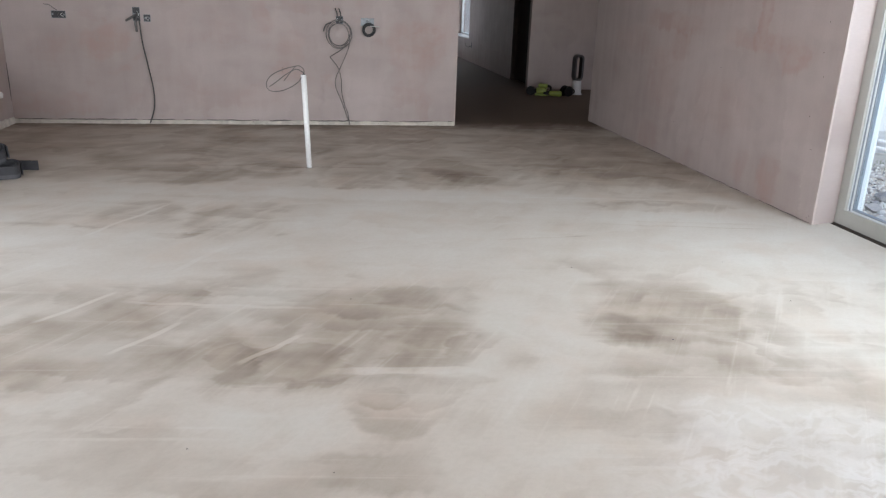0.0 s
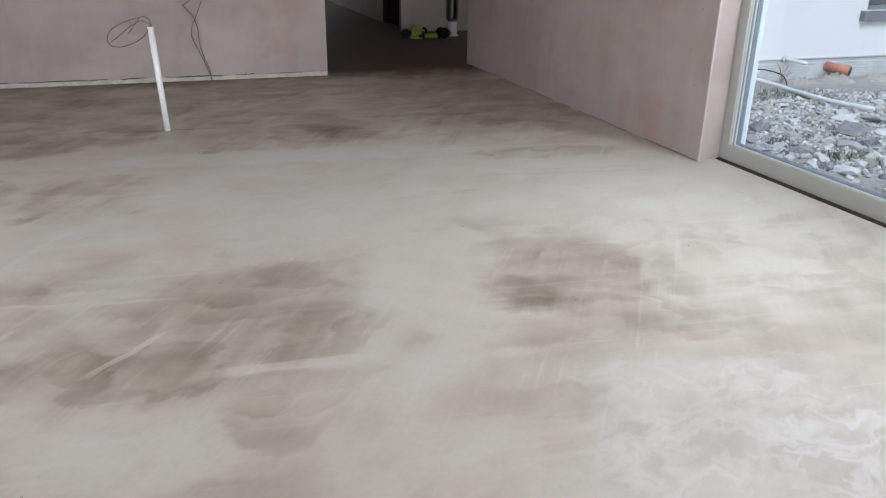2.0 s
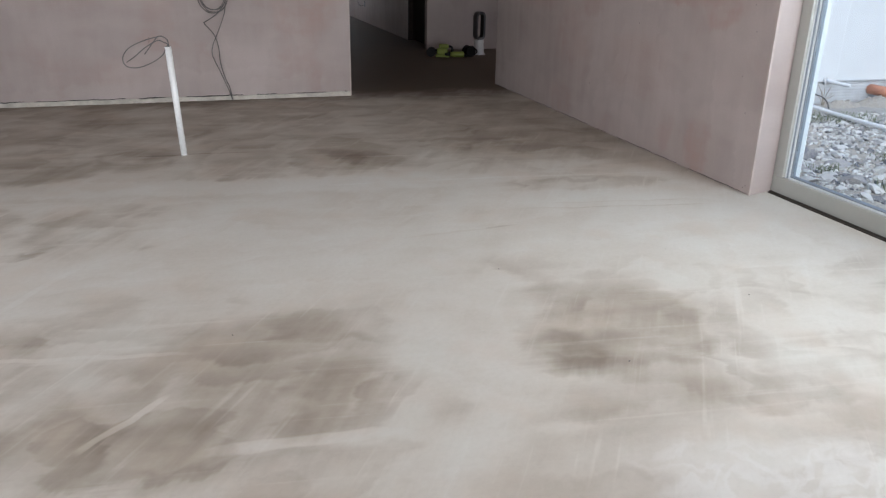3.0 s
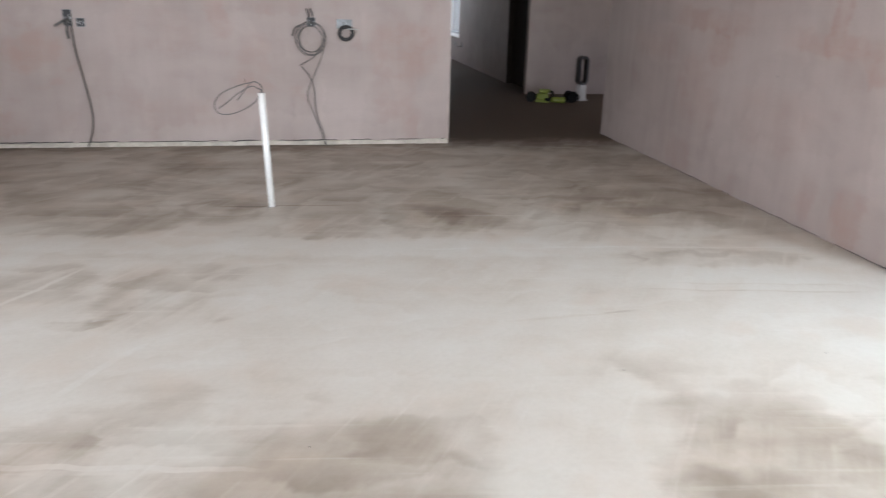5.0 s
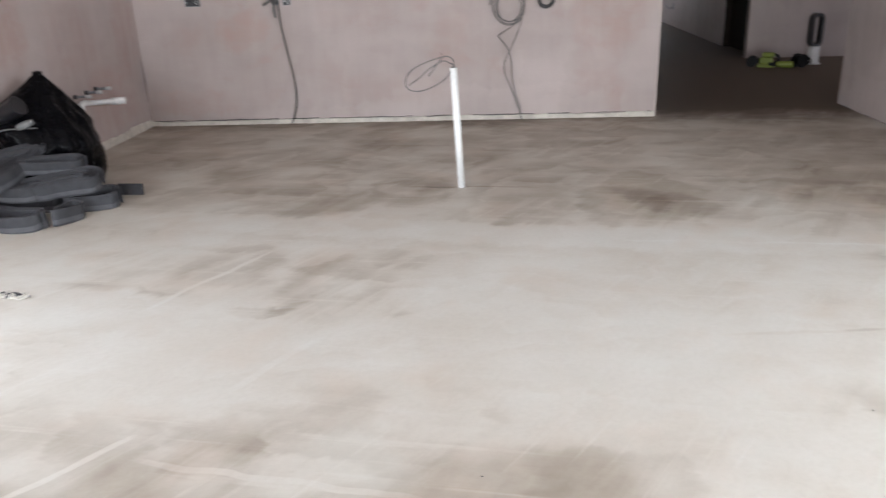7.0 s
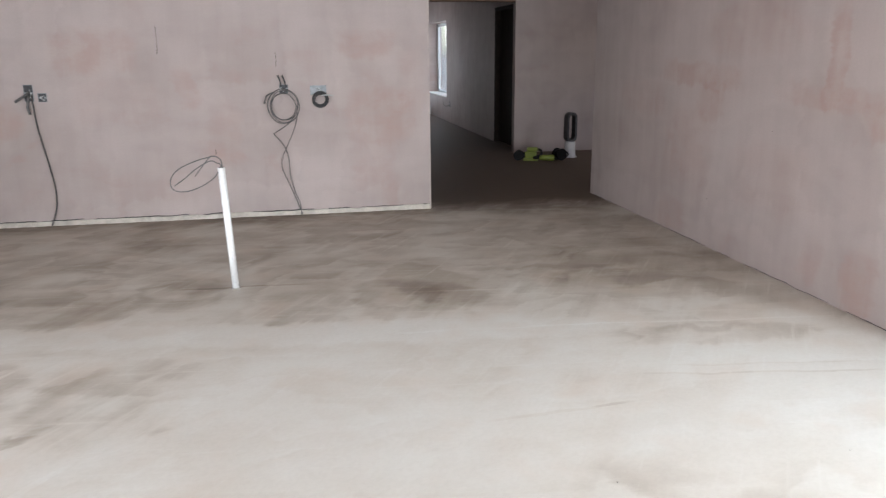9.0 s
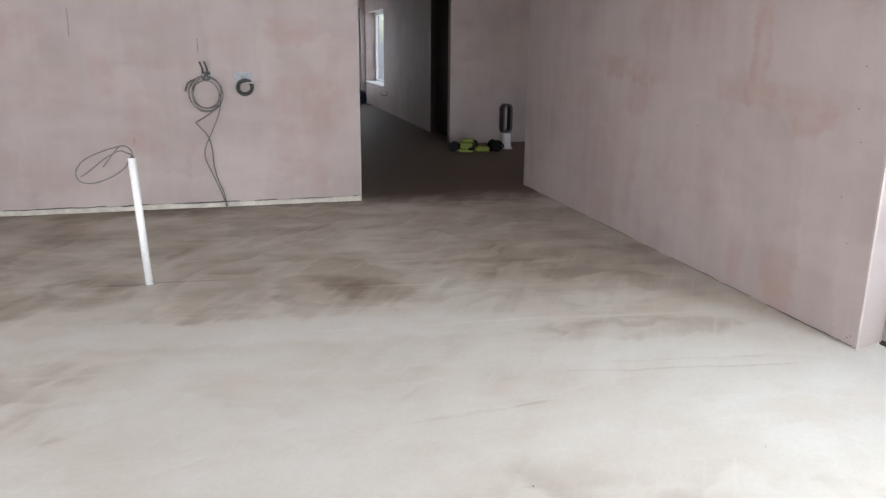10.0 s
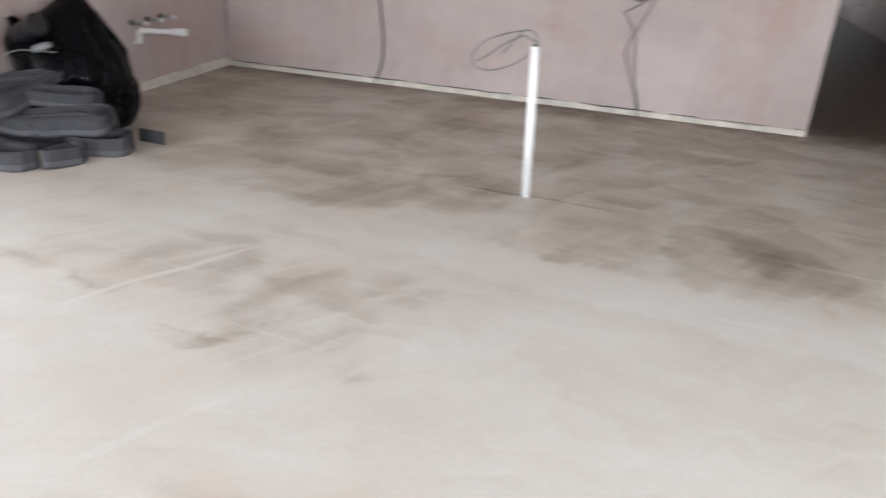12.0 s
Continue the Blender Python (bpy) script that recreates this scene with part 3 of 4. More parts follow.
def ragged_strip(name, axis, a, b, at, out, height, label):
    """A rough mortar strip along the foot of a wall, with an uneven top and face."""
    bm, k = B(), int(abs(b - a) / 0.014)
    rows = []
    for i in range(k + 1):
        s = a + (b - a) * i / k
        h = height * (1 + 0.24 * noise.noise((s * 3.1, 1.7, at)) + 0.16 * noise.noise((s * 13, 4.2, at)) + 0.08 * noise.noise((s * 41, 0.4, at)))
        d = 0.014 + 0.009 * noise.noise((s * 9, 8.1, at)) + 0.008 * noise.noise((s * 31, 2.2, at))
        prof = [(0, -0.002), (d + 0.004, -0.002), (d, h * 0.5), (d * 0.8, h * 0.92), (0, h)]
        rows.append([bm.verts.new((s, at + out * o, z) if axis == "x" else (at + out * o, s, z)) for o, z in prof])
    for p, q in zip(rows, rows[1:]):
        for i in range(4):
            bm.faces.new((p[i], p[i + 1], q[i + 1], q[i]))
    return structure(name, bm, MORTAR, label, "trim")


ragged_strip("trim_north", "x", X_W, 1.645, Y_N, -1, 0.038, "rough pale mortar strip at the foot of the plaster")
ragged_strip("trim_west", "y", 4.3, Y_N - 0.02, X_W, 1, 0.062, "rough pale mortar strip at the foot of the plaster")


def crack(name, axis, a, b, at, out, z, seed, wide=1.0):
    """The dark broken gap over the mortar strip."""
    bm, s, rng = B(), a, random.Random(seed)
    while s < b:
        e = min(b, s + rng.uniform(0.15, 0.9))
        line = []
        for i in range(25):
            q = s + (e - s) * i / 24
            h = z + 0.008 * noise.noise((q * 7, seed, 0)) + 0.005 * noise.noise((q * 29, seed, 5))
            line.append((q, at + out * 0.001, h) if axis == "x" else (at + out * 0.001, q, h))
        w = wide * rng.uniform(0.0022, 0.0046)
        tube(bm, line, lambda t, w=w, s=s: w * (0.35 + 0.4 * math.sin(math.pi * t) + 0.9 * abs(noise.noise((t * 9, s, 2)))), 5)
        s = e + rng.uniform(0.0, 0.18)
    return structure(name, bm, GASKET, "dark broken gap between plaster and mortar strip", "trim")


crack("gap_north", "x", X_W + 0.03, 1.62, Y_N - 0.006, -1, 0.043, 3, 1.25)
crack("gap_east", "y", 4.46, 8.80, X_E, -1, 0.004, 5, 0.55)

for y, z in ((4.496, 0.034), (4.475, 0.05), (4.629, 1.109), (4.589, 0.958), (4.655, 0.69), (4.58, 0.48), (4.62, 1.30), (5.9, 0.9), (6.6, 0.35)):
    part("screw_hole", tube(B(), [(X_E - 0.0012, y, z), (X_E + 0.004, y, z)], 0.0032, 8), GASKET, bpy.data.objects["wall_east"])
part("corner_crack", tube(B(), [(X_W + 0.001, Y_N - 0.012, 0.22), (X_W + 0.002, Y_N - 0.010, 0.40), (X_W + 0.001, Y_N - 0.013, 0.60)], lambda t: 0.005 * math.sin(math.pi * (0.1 + 0.8 * t)), 6), BOX_DARK, bpy.data.objects["wall_west"])
for x, z0, z1 in ((-0.62, 1.40, 1.62), (0.33, 1.28, 1.40), (-0.22, 0.55, 0.60)):
    part("hairline", tube(B(), [(x, Y_N, z0), (x + 0.006, Y_N - 0.0004, (z0 + z1) / 2), (x + 0.003, Y_N, z1)], 0.0016, 5), BOX_DARK, bpy.data.objects["wall_north"])
bead = B()
block(bead, X_E - 0.0025, X_E + 0.010, 4.4275, 4.44, 0.0, H)
structure("corner_bead", bead, BEAD, "pale plastered corner bead at the door reveal", "trim")
structure("corner_bead_north", block(B(), 1.640, 1.6555, Y_N - 0.0025, Y_N + 0.0, 0.0, H), BEAD, "pale plaster bead on the wall's end", "trim")

# the sliding door: frame, beads, glass, floor channel
door = tagged(new("door_1"), "large grey framed sliding glass door, closed, onto the yard", "glass door", kind="structure")
part("bottom_rail", block(B(), 3.565, 3.635, 1.1, 4.484, 0.004, 0.107, 0.004), FRAME_GREY, door)
part("stile", block(B(), 3.565, 3.635, 4.402, 4.484, 0.107, 2.15, 0.004), FRAME_GREY, door)
part("top_rail", block(B(), 3.565, 3.635, 1.1, 4.402, 2.06, 2.15, 0.004), FRAME_GREY, door)
part("meeting_stile", block(B(), 3.565, 3.635, 2.45, 2.55, 0.107, 2.06, 0.004), FRAME_GREY, door)
part("far_stile", block(B(), 3.565, 3.635, 1.1, 1.19, 0.107, 2.06, 0.004), FRAME_GREY, door)
for k, (y, w, x, mat) in enumerate(((4.394, 0.008, 3.585, FRAME_PALE), (4.386, 0.008, 3.590, FRAME_MID), (4.376, 0.010, 3.596, FRAME_PALE), (4.368, 0.008, 3.602, FRAME_MID))):
    part("glazing_bead", block(B(), x, 3.635, y, y + w, 0.107, 2.06), mat, door)
part("glazing_bead", block(B(), 3.585, 3.635, 2.55, 4.368, 0.107, 0.116), FRAME_PALE, door)
part("glazing_bead", block(B(), 3.596, 3.635, 2.55, 4.368, 0.116, 0.122), FRAME_MID, door)
part("outer_frame", block(block(B(), 3.636, 3.662, 4.366, 4.484, 0.02, 2.15, 0.003), 3.636, 3.662, 1.1, 4.366, 0.02, 0.10, 0.003), FRAME_PALE, door, "pale outer frame seen through the glass")
pane = part("pane", block(B(), 3.612, 3.618, 2.55, 4.368, 0.118, 2.06), GLASS, door)
pane.visible_shadow = False
pane = part("pane", block(B(), 3.612, 3.618, 1.19, 2.45, 0.107, 2.06), GLASS, door)
pane.visible_shadow = False
chan = B()
block(chan, 3.525, 3.565, 1.1, 4.47, -0.03, -0.012), block(chan, 3.536, 3.544, 1.1, 4.47, -0.012, 0.003), block(chan, 3.556, 3.566, 1.1, 4.48, -0.012, 0.006)
structure("door_channel", chan, DIRT, "dark channel between the screed and the door frame", "threshold")

# corridor: window, end door, doorway
cw = tagged(new("window_1"), "pale framed corridor window with deep plaster reveals", "window", kind="structure")
part("window_frame", block(block(block(block(B(), 3.80, 3.86, 17.40, 17.46, 0.48, 2.0), 3.80, 3.86, 19.49, 19.55, 0.48, 2.0), 3.80, 3.86, 17.46, 19.49, 0.48, 0.54), 3.80, 3.86, 17.46, 19.49, 1.94, 2.0), FRAME_PALE, cw)
part("window_sill", block(B(), 3.55, 3.80, 17.38, 19.55, 0.48, 0.50, 0.004), RENDER, cw)
p1 = part("pane", block(B(), 3.826, 3.832, 17.46, 19.49, 0.54, 1.94), GLASS, cw)
p1.visible_shadow = False
ed = tagged(new("door_2"), "dark framed glazed door at the corridor's end", "glass door", kind="structure")
part("door_frame", block(block(block(block(block(B(), 2.45, 2.52, 19.7, 19.76, 0, 2.1), 3.45, 3.48, 19.7, 19.76, 0, 2.1), 2.52, 3.45, 19.7, 19.76, 0, 0.10), 2.52, 3.45, 19.7, 19.76, 2.03, 2.1), 2.52, 3.45, 19.7, 19.76, 0.72, 0.76), SILL, ed)
p2 = part("pane", block(B(), 2.52, 3.45, 19.727, 19.733, 0.10, 2.03), GLASS, ed)
p2.visible_shadow = False
structure("lintel", block(B(), 2.05, 3.50, 12.085, 12.235, 2.045, 2.13, 0.004), TIMBER, "bare dark timber lintel over the corridor opening", "lintel")
# leaf added: fills the open doorway, its unlit inside put into dark colour
leaf = tagged(new("doorway_fill"), "dark leaf added to fill the open, unlit doorway in the corridor wall", "door", kind="structure")
part("door_frame", block(block(block(B(), 3.52, 3.585, 12.222, 12.29, 0.0, 2.04), 3.585, 3.70, 13.50, 13.548, 0.0, 2.04), 3.585, 3.70, 12.29, 13.50, 1.99, 2.04), DOORWAY_DARK, leaf)
slab_leaf = part("leaf", block(B(), 3.66, 3.70, 12.292, 13.498, 0.01, 1.988, 0.003), DOORWAY_DARK, leaf)
for z0, z1 in ((0.15, 0.85), (1.0, 1.85)):
    part("panel", block(B(), 3.652, 3.66, 12.42, 13.36, z0, z1, 0.003), DOORWAY_DARK, slab_leaf)
part("door_handle", tube(B(), [(3.66, 12.40, 0.98), (3.62, 12.40, 0.98), (3.615, 12.50, 0.98)], 0.010, 10), BOX_DARK, slab_leaf)


# ---- the yard ----
g = B()
bmesh.ops.create_grid(g, x_segments=2, y_segments=2, size=400)
for v in g.verts:
    v.co.z = -0.36
ground = structure("ground", g, RUBBLE, "buff earth and rubble ground of the building yard", "ground")


def yard_height(x, y):
    return -0.33 + 0.03 * noise.noise((x * 0.9, y * 0.9, 0)) + 0.012 * noise.noise((x * 5, y * 5, 3))


yard, cells = B(), {}
for i in range(91):
    for j in range(81):
        x, y = 3.74 + 0.08 * i, 2.0 + 0.08 * j
        cells[i, j] = yard.verts.new((x, y, yard_height(x, y)))
for i in range(90):
    for j in range(80):
        yard.faces.new((cells[i, j], cells[i + 1, j], cells[i + 1, j + 1], cells[i, j + 1])).smooth = True
structure("yard_ground", yard, RUBBLE, "uneven earth under the broken stone", "ground")


def stone_mesh(seed, flat, points=16):
    rng, bm = random.Random(seed), B()
    for _ in range(points):
        v = Vector((rng.gauss(0, 1), rng.gauss(0, 1), rng.gauss(0, 1))).normalized()
        bm.verts.new((v.x * rng.uniform(0.7, 1.1), v.y * rng.uniform(0.5, 0.9), v.z * flat))
    bmesh.ops.convex_hull(bm, input=bm.verts)
    bmesh.ops.delete(bm, geom=[v for v in bm.verts if not v.link_faces], context="VERTS")
    return mesh_of("stone", bm, STONE)


# ---- things in the room ----
def cable_thing(name, lines, r, mat, label, group=""):
    """Each line is one length of cable."""
    ob = thing(name, Matrix(), label, "cable", group)
    for pts in lines:
        part("cable", tube(B(), smooth_line(pts), r, 7), mat, ob)
    return ob


def back_box(m, w, h, label, dark=False, group="wiring boxes"):
    """A steel box let into the plaster: rim, back, two lugs and stubs of wire. Local x along the wall, y out of it."""
    ob = thing("back_box", m, label, "wiring box", group)
    rim = B()
    t, d = 0.004, 0.003
    block(rim, -w / 2, w / 2, 0, d, h / 2 - t, h / 2), block(rim, -w / 2, w / 2, 0, d, -h / 2, -h / 2 + t)
    block(rim, -w / 2, -w / 2 + t, 0, d, -h / 2 + t, h / 2 - t), block(rim, w / 2 - t, w / 2, 0, d, -h / 2 + t, h / 2 - t)
    part("rim", rim, STEEL, ob)
    # flush plate: shade inside the sunk box is put into its dark colour
    part("back_plate", block(B(), -w / 2 + t, w / 2 - t, 0.0003, 0.0012, -h / 2 + t, h / 2 - t), BOX_DARK if dark else STEEL, ob)
    for s in (-1, 1):
        part("lug", block(B(), s * (w / 2 - 0.014) - 0.007, s * (w / 2 - 0.014) + 0.007, 0.0012, 0.003, -0.008, 0.008, 0.001), STEEL, ob)
    rng = random.Random(int(1000 * (m.translation.x + m.translation.y)))
    for k in range(3):
        x = rng.uniform(-0.3, 0.3) * w
        pts = [(x, 0.001, 0.2 * h), (x + rng.uniform(-0.02, 0.02), 0.012, 0.0), (x + rng.uniform(-0.03, 0.03), 0.006, -0.3 * h)]
        part("wire", tube(B(), smooth_line(pts, 5), 0.0025, 6), (CABLE, SCRAP, SCRAP)[k], ob)
    return ob


def on_north(x, z):
    return pose(x, Y_N, z, 0, 0, 180)


def on_west(y, z):
    return pose(X_W, y, z, 0, 0, -90)


back_box(on_north(-2.374, 1.075), 0.135, 0.072, "double steel wiring box sunk in pink plaster", True)
back_box(on_north(-1.640, 1.10), 0.072, 0.135, "upright double steel wiring box with hanging cable tails", True)
back_box(on_north(-1.540, 1.063), 0.068, 0.072, "single steel wiring box beside an upright one", True)
back_box(on_north(0.385, 1.10), 0.075, 0.075, "single steel wiring box with a coil of cable", True)
back_box(on_north(0.677, 1.085), 0.140, 0.080, "double steel wiring box with a small black cable coil")
back_box(on_west(5.33, 1.105), 0.135, 0.072, "double wiring box with a loose pale wire", True)
back_box(on_west(5.755, 1.095), 0.072, 0.072, "single wiring box with a brown back", True)
back_box(on_west(5.955, 1.10), 0.120, 0.075, "double wiring box with a wire rising from it", True)
yw = Y_N - 0.012
cable_thing("cable_tail", [[(-2.385, Y_N - 0.002, 1.115), (-2.41, yw, 1.135), (-2.45, yw - 0.01, 1.165), (-2.50, yw, 1.170)]], 0.004, CABLE, "short dark cable tail over a wiring box")
cable_thing("cable_tail", [[(-1.64, Y_N - 0.002, 1.10), (-1.66, yw - 0.03, 1.08), (-1.70, yw - 0.04, 1.055), (-1.735, yw - 0.03, 1.035)],
                           [(-1.64, Y_N - 0.002, 1.08), (-1.65, yw - 0.02, 1.0), (-1.645, yw - 0.01, 0.93)]], 0.011, CABLE, "short grey cable tails hanging from a wiring box")
cable_thing("hanging_cable", [[(-1.62, Y_N - 0.002, 1.09), (-1.61, yw - 0.02, 1.0), (-1.60, yw - 0.012, 0.82), (-1.565, yw - 0.01, 0.6), (-1.53, yw - 0.01, 0.35), (-1.535, yw - 0.01, 0.18), (-1.57, yw - 0.012, 0.06), (-1.59, yw - 0.02, 0.008)]], 0.0065, CABLE_MID, "dark cable hanging down pink plaster to the floor")
cable_thing("cable_tail", [[(-2.913, 5.40, 1.08), (-2.89, 5.44, 1.072), (-2.89, 5.47, 1.076)]], 0.004, TIMBER, "thin brown wire end at a wiring box")
cable_thing("cable_tail", [[(-2.912, 5.93, 1.13), (-2.885, 5.86, 1.125), (-2.89, 5.84, 1.10), (-2.91, 5.78, 1.09)], [(-2.912, 5.95, 1.14), (-2.89, 5.965, 1.20), (-2.885, 5.975, 1.25)]], 0.005, CABLE, "grey wires between two wiring boxes")


def coil_line(cx, cz, r, turns, y, seed, squash=1.0):
    rng, out = random.Random(seed), []
    for i in range(int(18 * turns) + 1):
        a = 2 * math.pi * i / 18 + 1.2
        k = r * (1 + 0.15 * math.sin(a * 0.37 + seed) + rng.uniform(-0.015, 0.015))
        out.append((cx + k * math.cos(a), y - 0.004 - 0.010 * i / 18 - 0.004 * rng.random(), cz + squash * k * math.sin(a) + 0.004 * math.sin(a * 0.21)))
    return out


coil = thing("coiled_cable", Matrix(), "grey cable coil hanging from a wiring box down to the floor", "cable")
part("coil", tube(B(), smooth_line(coil_line(0.378, 0.955, 0.118, 4.4, yw, 4, 1.1), 3), 0.0034, 7), CABLE, coil)
part("coil", tube(B(), smooth_line([(0.30, yw - 0.03, 1.075), (0.24, yw - 0.03, 1.045), (0.215, yw - 0.02, 0.98)], 6), 0.006, 7), CABLE, coil)
part("tail", tube(B(), smooth_line([(0.47, yw - 0.04, 0.88), (0.40, yw - 0.03, 0.80), (0.30, yw - 0.02, 0.735), (0.285, yw - 0.015, 0.715), (0.36, yw - 0.012, 0.62), (0.395, yw - 0.01, 0.5), (0.40, yw - 0.01, 0.36), (0.43, yw - 0.01, 0.22), (0.47, yw - 0.01, 0.11), (0.478, yw - 0.02, 0.006)]), 0.0040, 7), CABLE, coil)
part("tail", tube(B(), smooth_line([(0.49, yw - 0.04, 0.96), (0.475, yw - 0.03, 0.82), (0.41, yw - 0.022, 0.66), (0.345, yw - 0.02, 0.52), (0.335, yw - 0.012, 0.42), (0.385, yw - 0.022, 0.29), (0.42, yw - 0.02, 0.2), (0.455, yw - 0.015, 0.1), (0.488, yw - 0.02, 0.006)]), 0.0040, 7), CABLE, coil)
for dx in (-0.025, 0.012):
    part("stub", tube(B(), smooth_line([(0.385 + dx, Y_N - 0.003, 1.13), (0.383 + dx, yw - 0.02, 1.165), (0.365 + dx, yw - 0.02, 1.215)], 5), 0.006, 7), CABLE_DARK, coil)
small = thing("cable_coil", Matrix(), "small tight coil of black cable below a wiring box", "cable")
part("coil", tube(B(), smooth_line(coil_line(0.69, 1.005, 0.058, 4.0, yw, 9), 3), 0.0075, 7), CABLE_DARK, small)
part("end", tube(B(), smooth_line([(0.70, yw - 0.05, 1.045), (0.76, yw - 0.055, 1.045), (0.80, yw - 0.05, 1.04)], 5), 0.005, 6), SCRAP, small)

# upright conduit with a loop of cable
cond = thing("conduit_pipe", pose(0.05, 6.257, 0), "white plastic pipe standing up from the screed", "pipe")
top = Vector((-0.031, -0.003, 0.748))
bm = B()
tube(bm, [(0, 0, 0), top], 0.0215, 20)
stem = part("pipe", bm, WHITE_PVC, cond)
# black disc on the closed end: the hollow's shade as colour
part("bore", tube(B(), [top * 0.985, top * 1.0015], 0.0165, 16), BLACK, stem)
part("collar", lathe(B(), [(0.029, 0.0), (0.027, 0.003), (0.022, 0.005)], 18), CONCRETE, cond)
lp = thing("cable_loop", pose(0.019, 6.254, 0.748), "loose grey cable loop out of the white pipe", "cable")
part("cable", tube(B(), smooth_line([(0.0, 0, -0.05), (0.0, 0, 0.012), (-0.02, -0.01, 0.028), (-0.06, -0.02, 0.042), (-0.14, -0.03, 0.0), (-0.21, -0.04, -0.055), (-0.255, -0.05, -0.085), (-0.265, -0.05, -0.092)], 8), 0.0034, 7), CABLE, lp)
part("cable", tube(B(), smooth_line([(0.003, 0.004, -0.05), (0.004, 0.004, 0.03), (-0.02, 0.0, 0.062), (-0.055, -0.005, 0.066), (-0.09, -0.01, 0.03), (-0.13, -0.015, -0.02), (-0.15, -0.02, -0.045)], 8), 0.0034, 7), CABLE, lp)
part("cable", tube(B(), smooth_line([(-0.055, -0.005, 0.066), (-0.14, -0.02, 0.045), (-0.24, -0.035, 0.0), (-0.285, -0.045, -0.06), (-0.27, -0.05, -0.115), (-0.20, -0.045, -0.128), (-0.11, -0.03, -0.10), (-0.04, -0.015, -0.055), (-0.012, -0.006, -0.01), (-0.004, 0, 0.006)], 8), 0.0034, 7), CABLE, lp)

# waste pipe and pipe tails on the west wall
wp = thing("waste_pipe", pose(X_W, 7.22, 0.42), "white plastic waste pipe stub out of the wall", "pipe")
part("pipe", tube(B(), [(0.03, 0.02, 0.0), (0.12, 0.09, -0.006), (0.24, 0.19, -0.012)], 0.020, 14), WHITE_PVC, wp)
bell = part("socket", tube(B(), [(0.20, 0.157, -0.010), (0.235, 0.186, -0.012), (0.275, 0.22, -0.014)], 0.028, 16), WHITE_PVC, wp)
part("bore", tube(B(), [(0.24, 0.19, -0.012), (0.276, 0.2208, -0.014)], 0.021, 14), SCRAP, bell)
part("elbow", tube(B(), smooth_line([(0.06, 0.04, 0.004), (0.035, 0.022, -0.004), (0.028, 0.018, -0.03), (0.026, 0.016, -0.085)], 5), 0.022, 14), WHITE_PVC, wp)
part("bracket", block(B(), 0.0, 0.03, -0.005, 0.04, -0.09, -0.07, 0.003), WHITE_PVC, wp)
for k, y in enumerate((7.20, 7.37, 7.52)):
    tp = thing("pipe_tail", pose(X_W, y, 0.475 + 0.006 * k), "capped grey pipe tail out of the plaster", "pipe", "pipe tails")
    part("tail", tube(B(), [(0, 0, 0), (0.06, 0.01, 0.0), (0.115, 0.02, 0.0)], 0.010, 10), STEEL, tp)
    part("collar", tube(B(), [(0, 0, 0), (0.022, 0.004, 0.0)], 0.017, 12), BOX_DARK, tp)
    part("cap", tube(B(), [(0.085, 0.0145, 0.0), (0.125, 0.022, 0.0)], 0.014, 10), SCRAP, tp)


def foam_coil(m, a, b, height, turns, seed, label, thick=0.009):
    """A length of foam edge strip wound into a flat coil that stands on its edge."""
    ob = thing("foam_strip_coil", m, label, "foam strip", "coiled foam strips")
    bm, rng, rows = B(), random.Random(seed), []
    k = int(36 * turns)
    for i in range(k + 1):
        q = 2 * math.pi * i / 36
        n_turn = i / 36
        aa, bb = a - n_turn * thick * 2.1, b - n_turn * thick * 1.75
        cx, cy = math.cos(q), math.sin(q)
        x = aa * math.copysign(abs(cx) ** 0.62, cx) + 0.012 * noise.noise((q * 0.8, seed, 1))
        y = bb * (0.78 + 0.34 * cx) * math.copysign(abs(cy) ** 0.85, cy) + (0.13 * a) * noise.noise((x * 4.5, seed, 7)) + 0.006 * noise.noise((q * 0.9, seed, 3))
        rows.append(Vector((x, y, 0.010 * noise.noise((q * 0.35, seed, 5)) if i > 30 else 0.0)))
    prof = [(0, 0.0), (thick, 0.0), (thick, height * 0.10), (thick + 0.0015, height * 0.12), (thick + 0.0015, height * 0.40), (thick, height * 0.42), (thick, height - 0.003), (thick - 0.003, height), (0.003, height), (0, height - 0.003)]
    rings = []
    for i, p in enumerate(rows):
        d = (rows[min(i + 1, k)] - rows[max(i - 1, 0)])
        d.z = 0
        d.normalize()
        out = Vector((d.y, -d.x, 0))
        rings.append([bm.verts.new(p + out * o + Vector((0, 0, max(0.0, z + (p.z if z > 0 else 0))))) for o, z in prof])
    for r, s in zip(rings, rings[1:]):
        for i in range(len(prof)):
            f = bm.faces.new((r[i], s[i], s[(i + 1) % len(prof)], r[(i + 1) % len(prof)]))
            f.material_index = 1 if i == 3 else 0
            f.smooth = False
    bm.faces.new(rings[0]), bm.faces.new(rings[-1][::-1])
    part("strip", bm, (FOAM, FOAM_PALE), ob)
    return ob


FS = "dark grey foam edge strip coil in a heap"
foam_coil(pose(-2.58, 5.57, 0.004, 6, 0, -11), 0.30, 0.095, 0.100, 2.6, 1, FS)
foam_coil(pose(-2.215, 5.66, 0.0, 0, 3, 68), 0.11, 0.050, 0.098, 1.5, 2, FS)
foam_coil(pose(-2.20, 5.92, 0.004, 7, 0, 32), 0.165, 0.100, 0.104, 2.2, 3, FS)
foam_coil(pose(-2.60, 5.87, 0.0, 0, 0, 12), 0.25, 0.10, 0.105, 2.6, 4, FS)
foam_coil(pose(-2.64, 5.78, 0.116, 7, 0, -2), 0.24, 0.10, 0.092, 3.6, 5, FS)
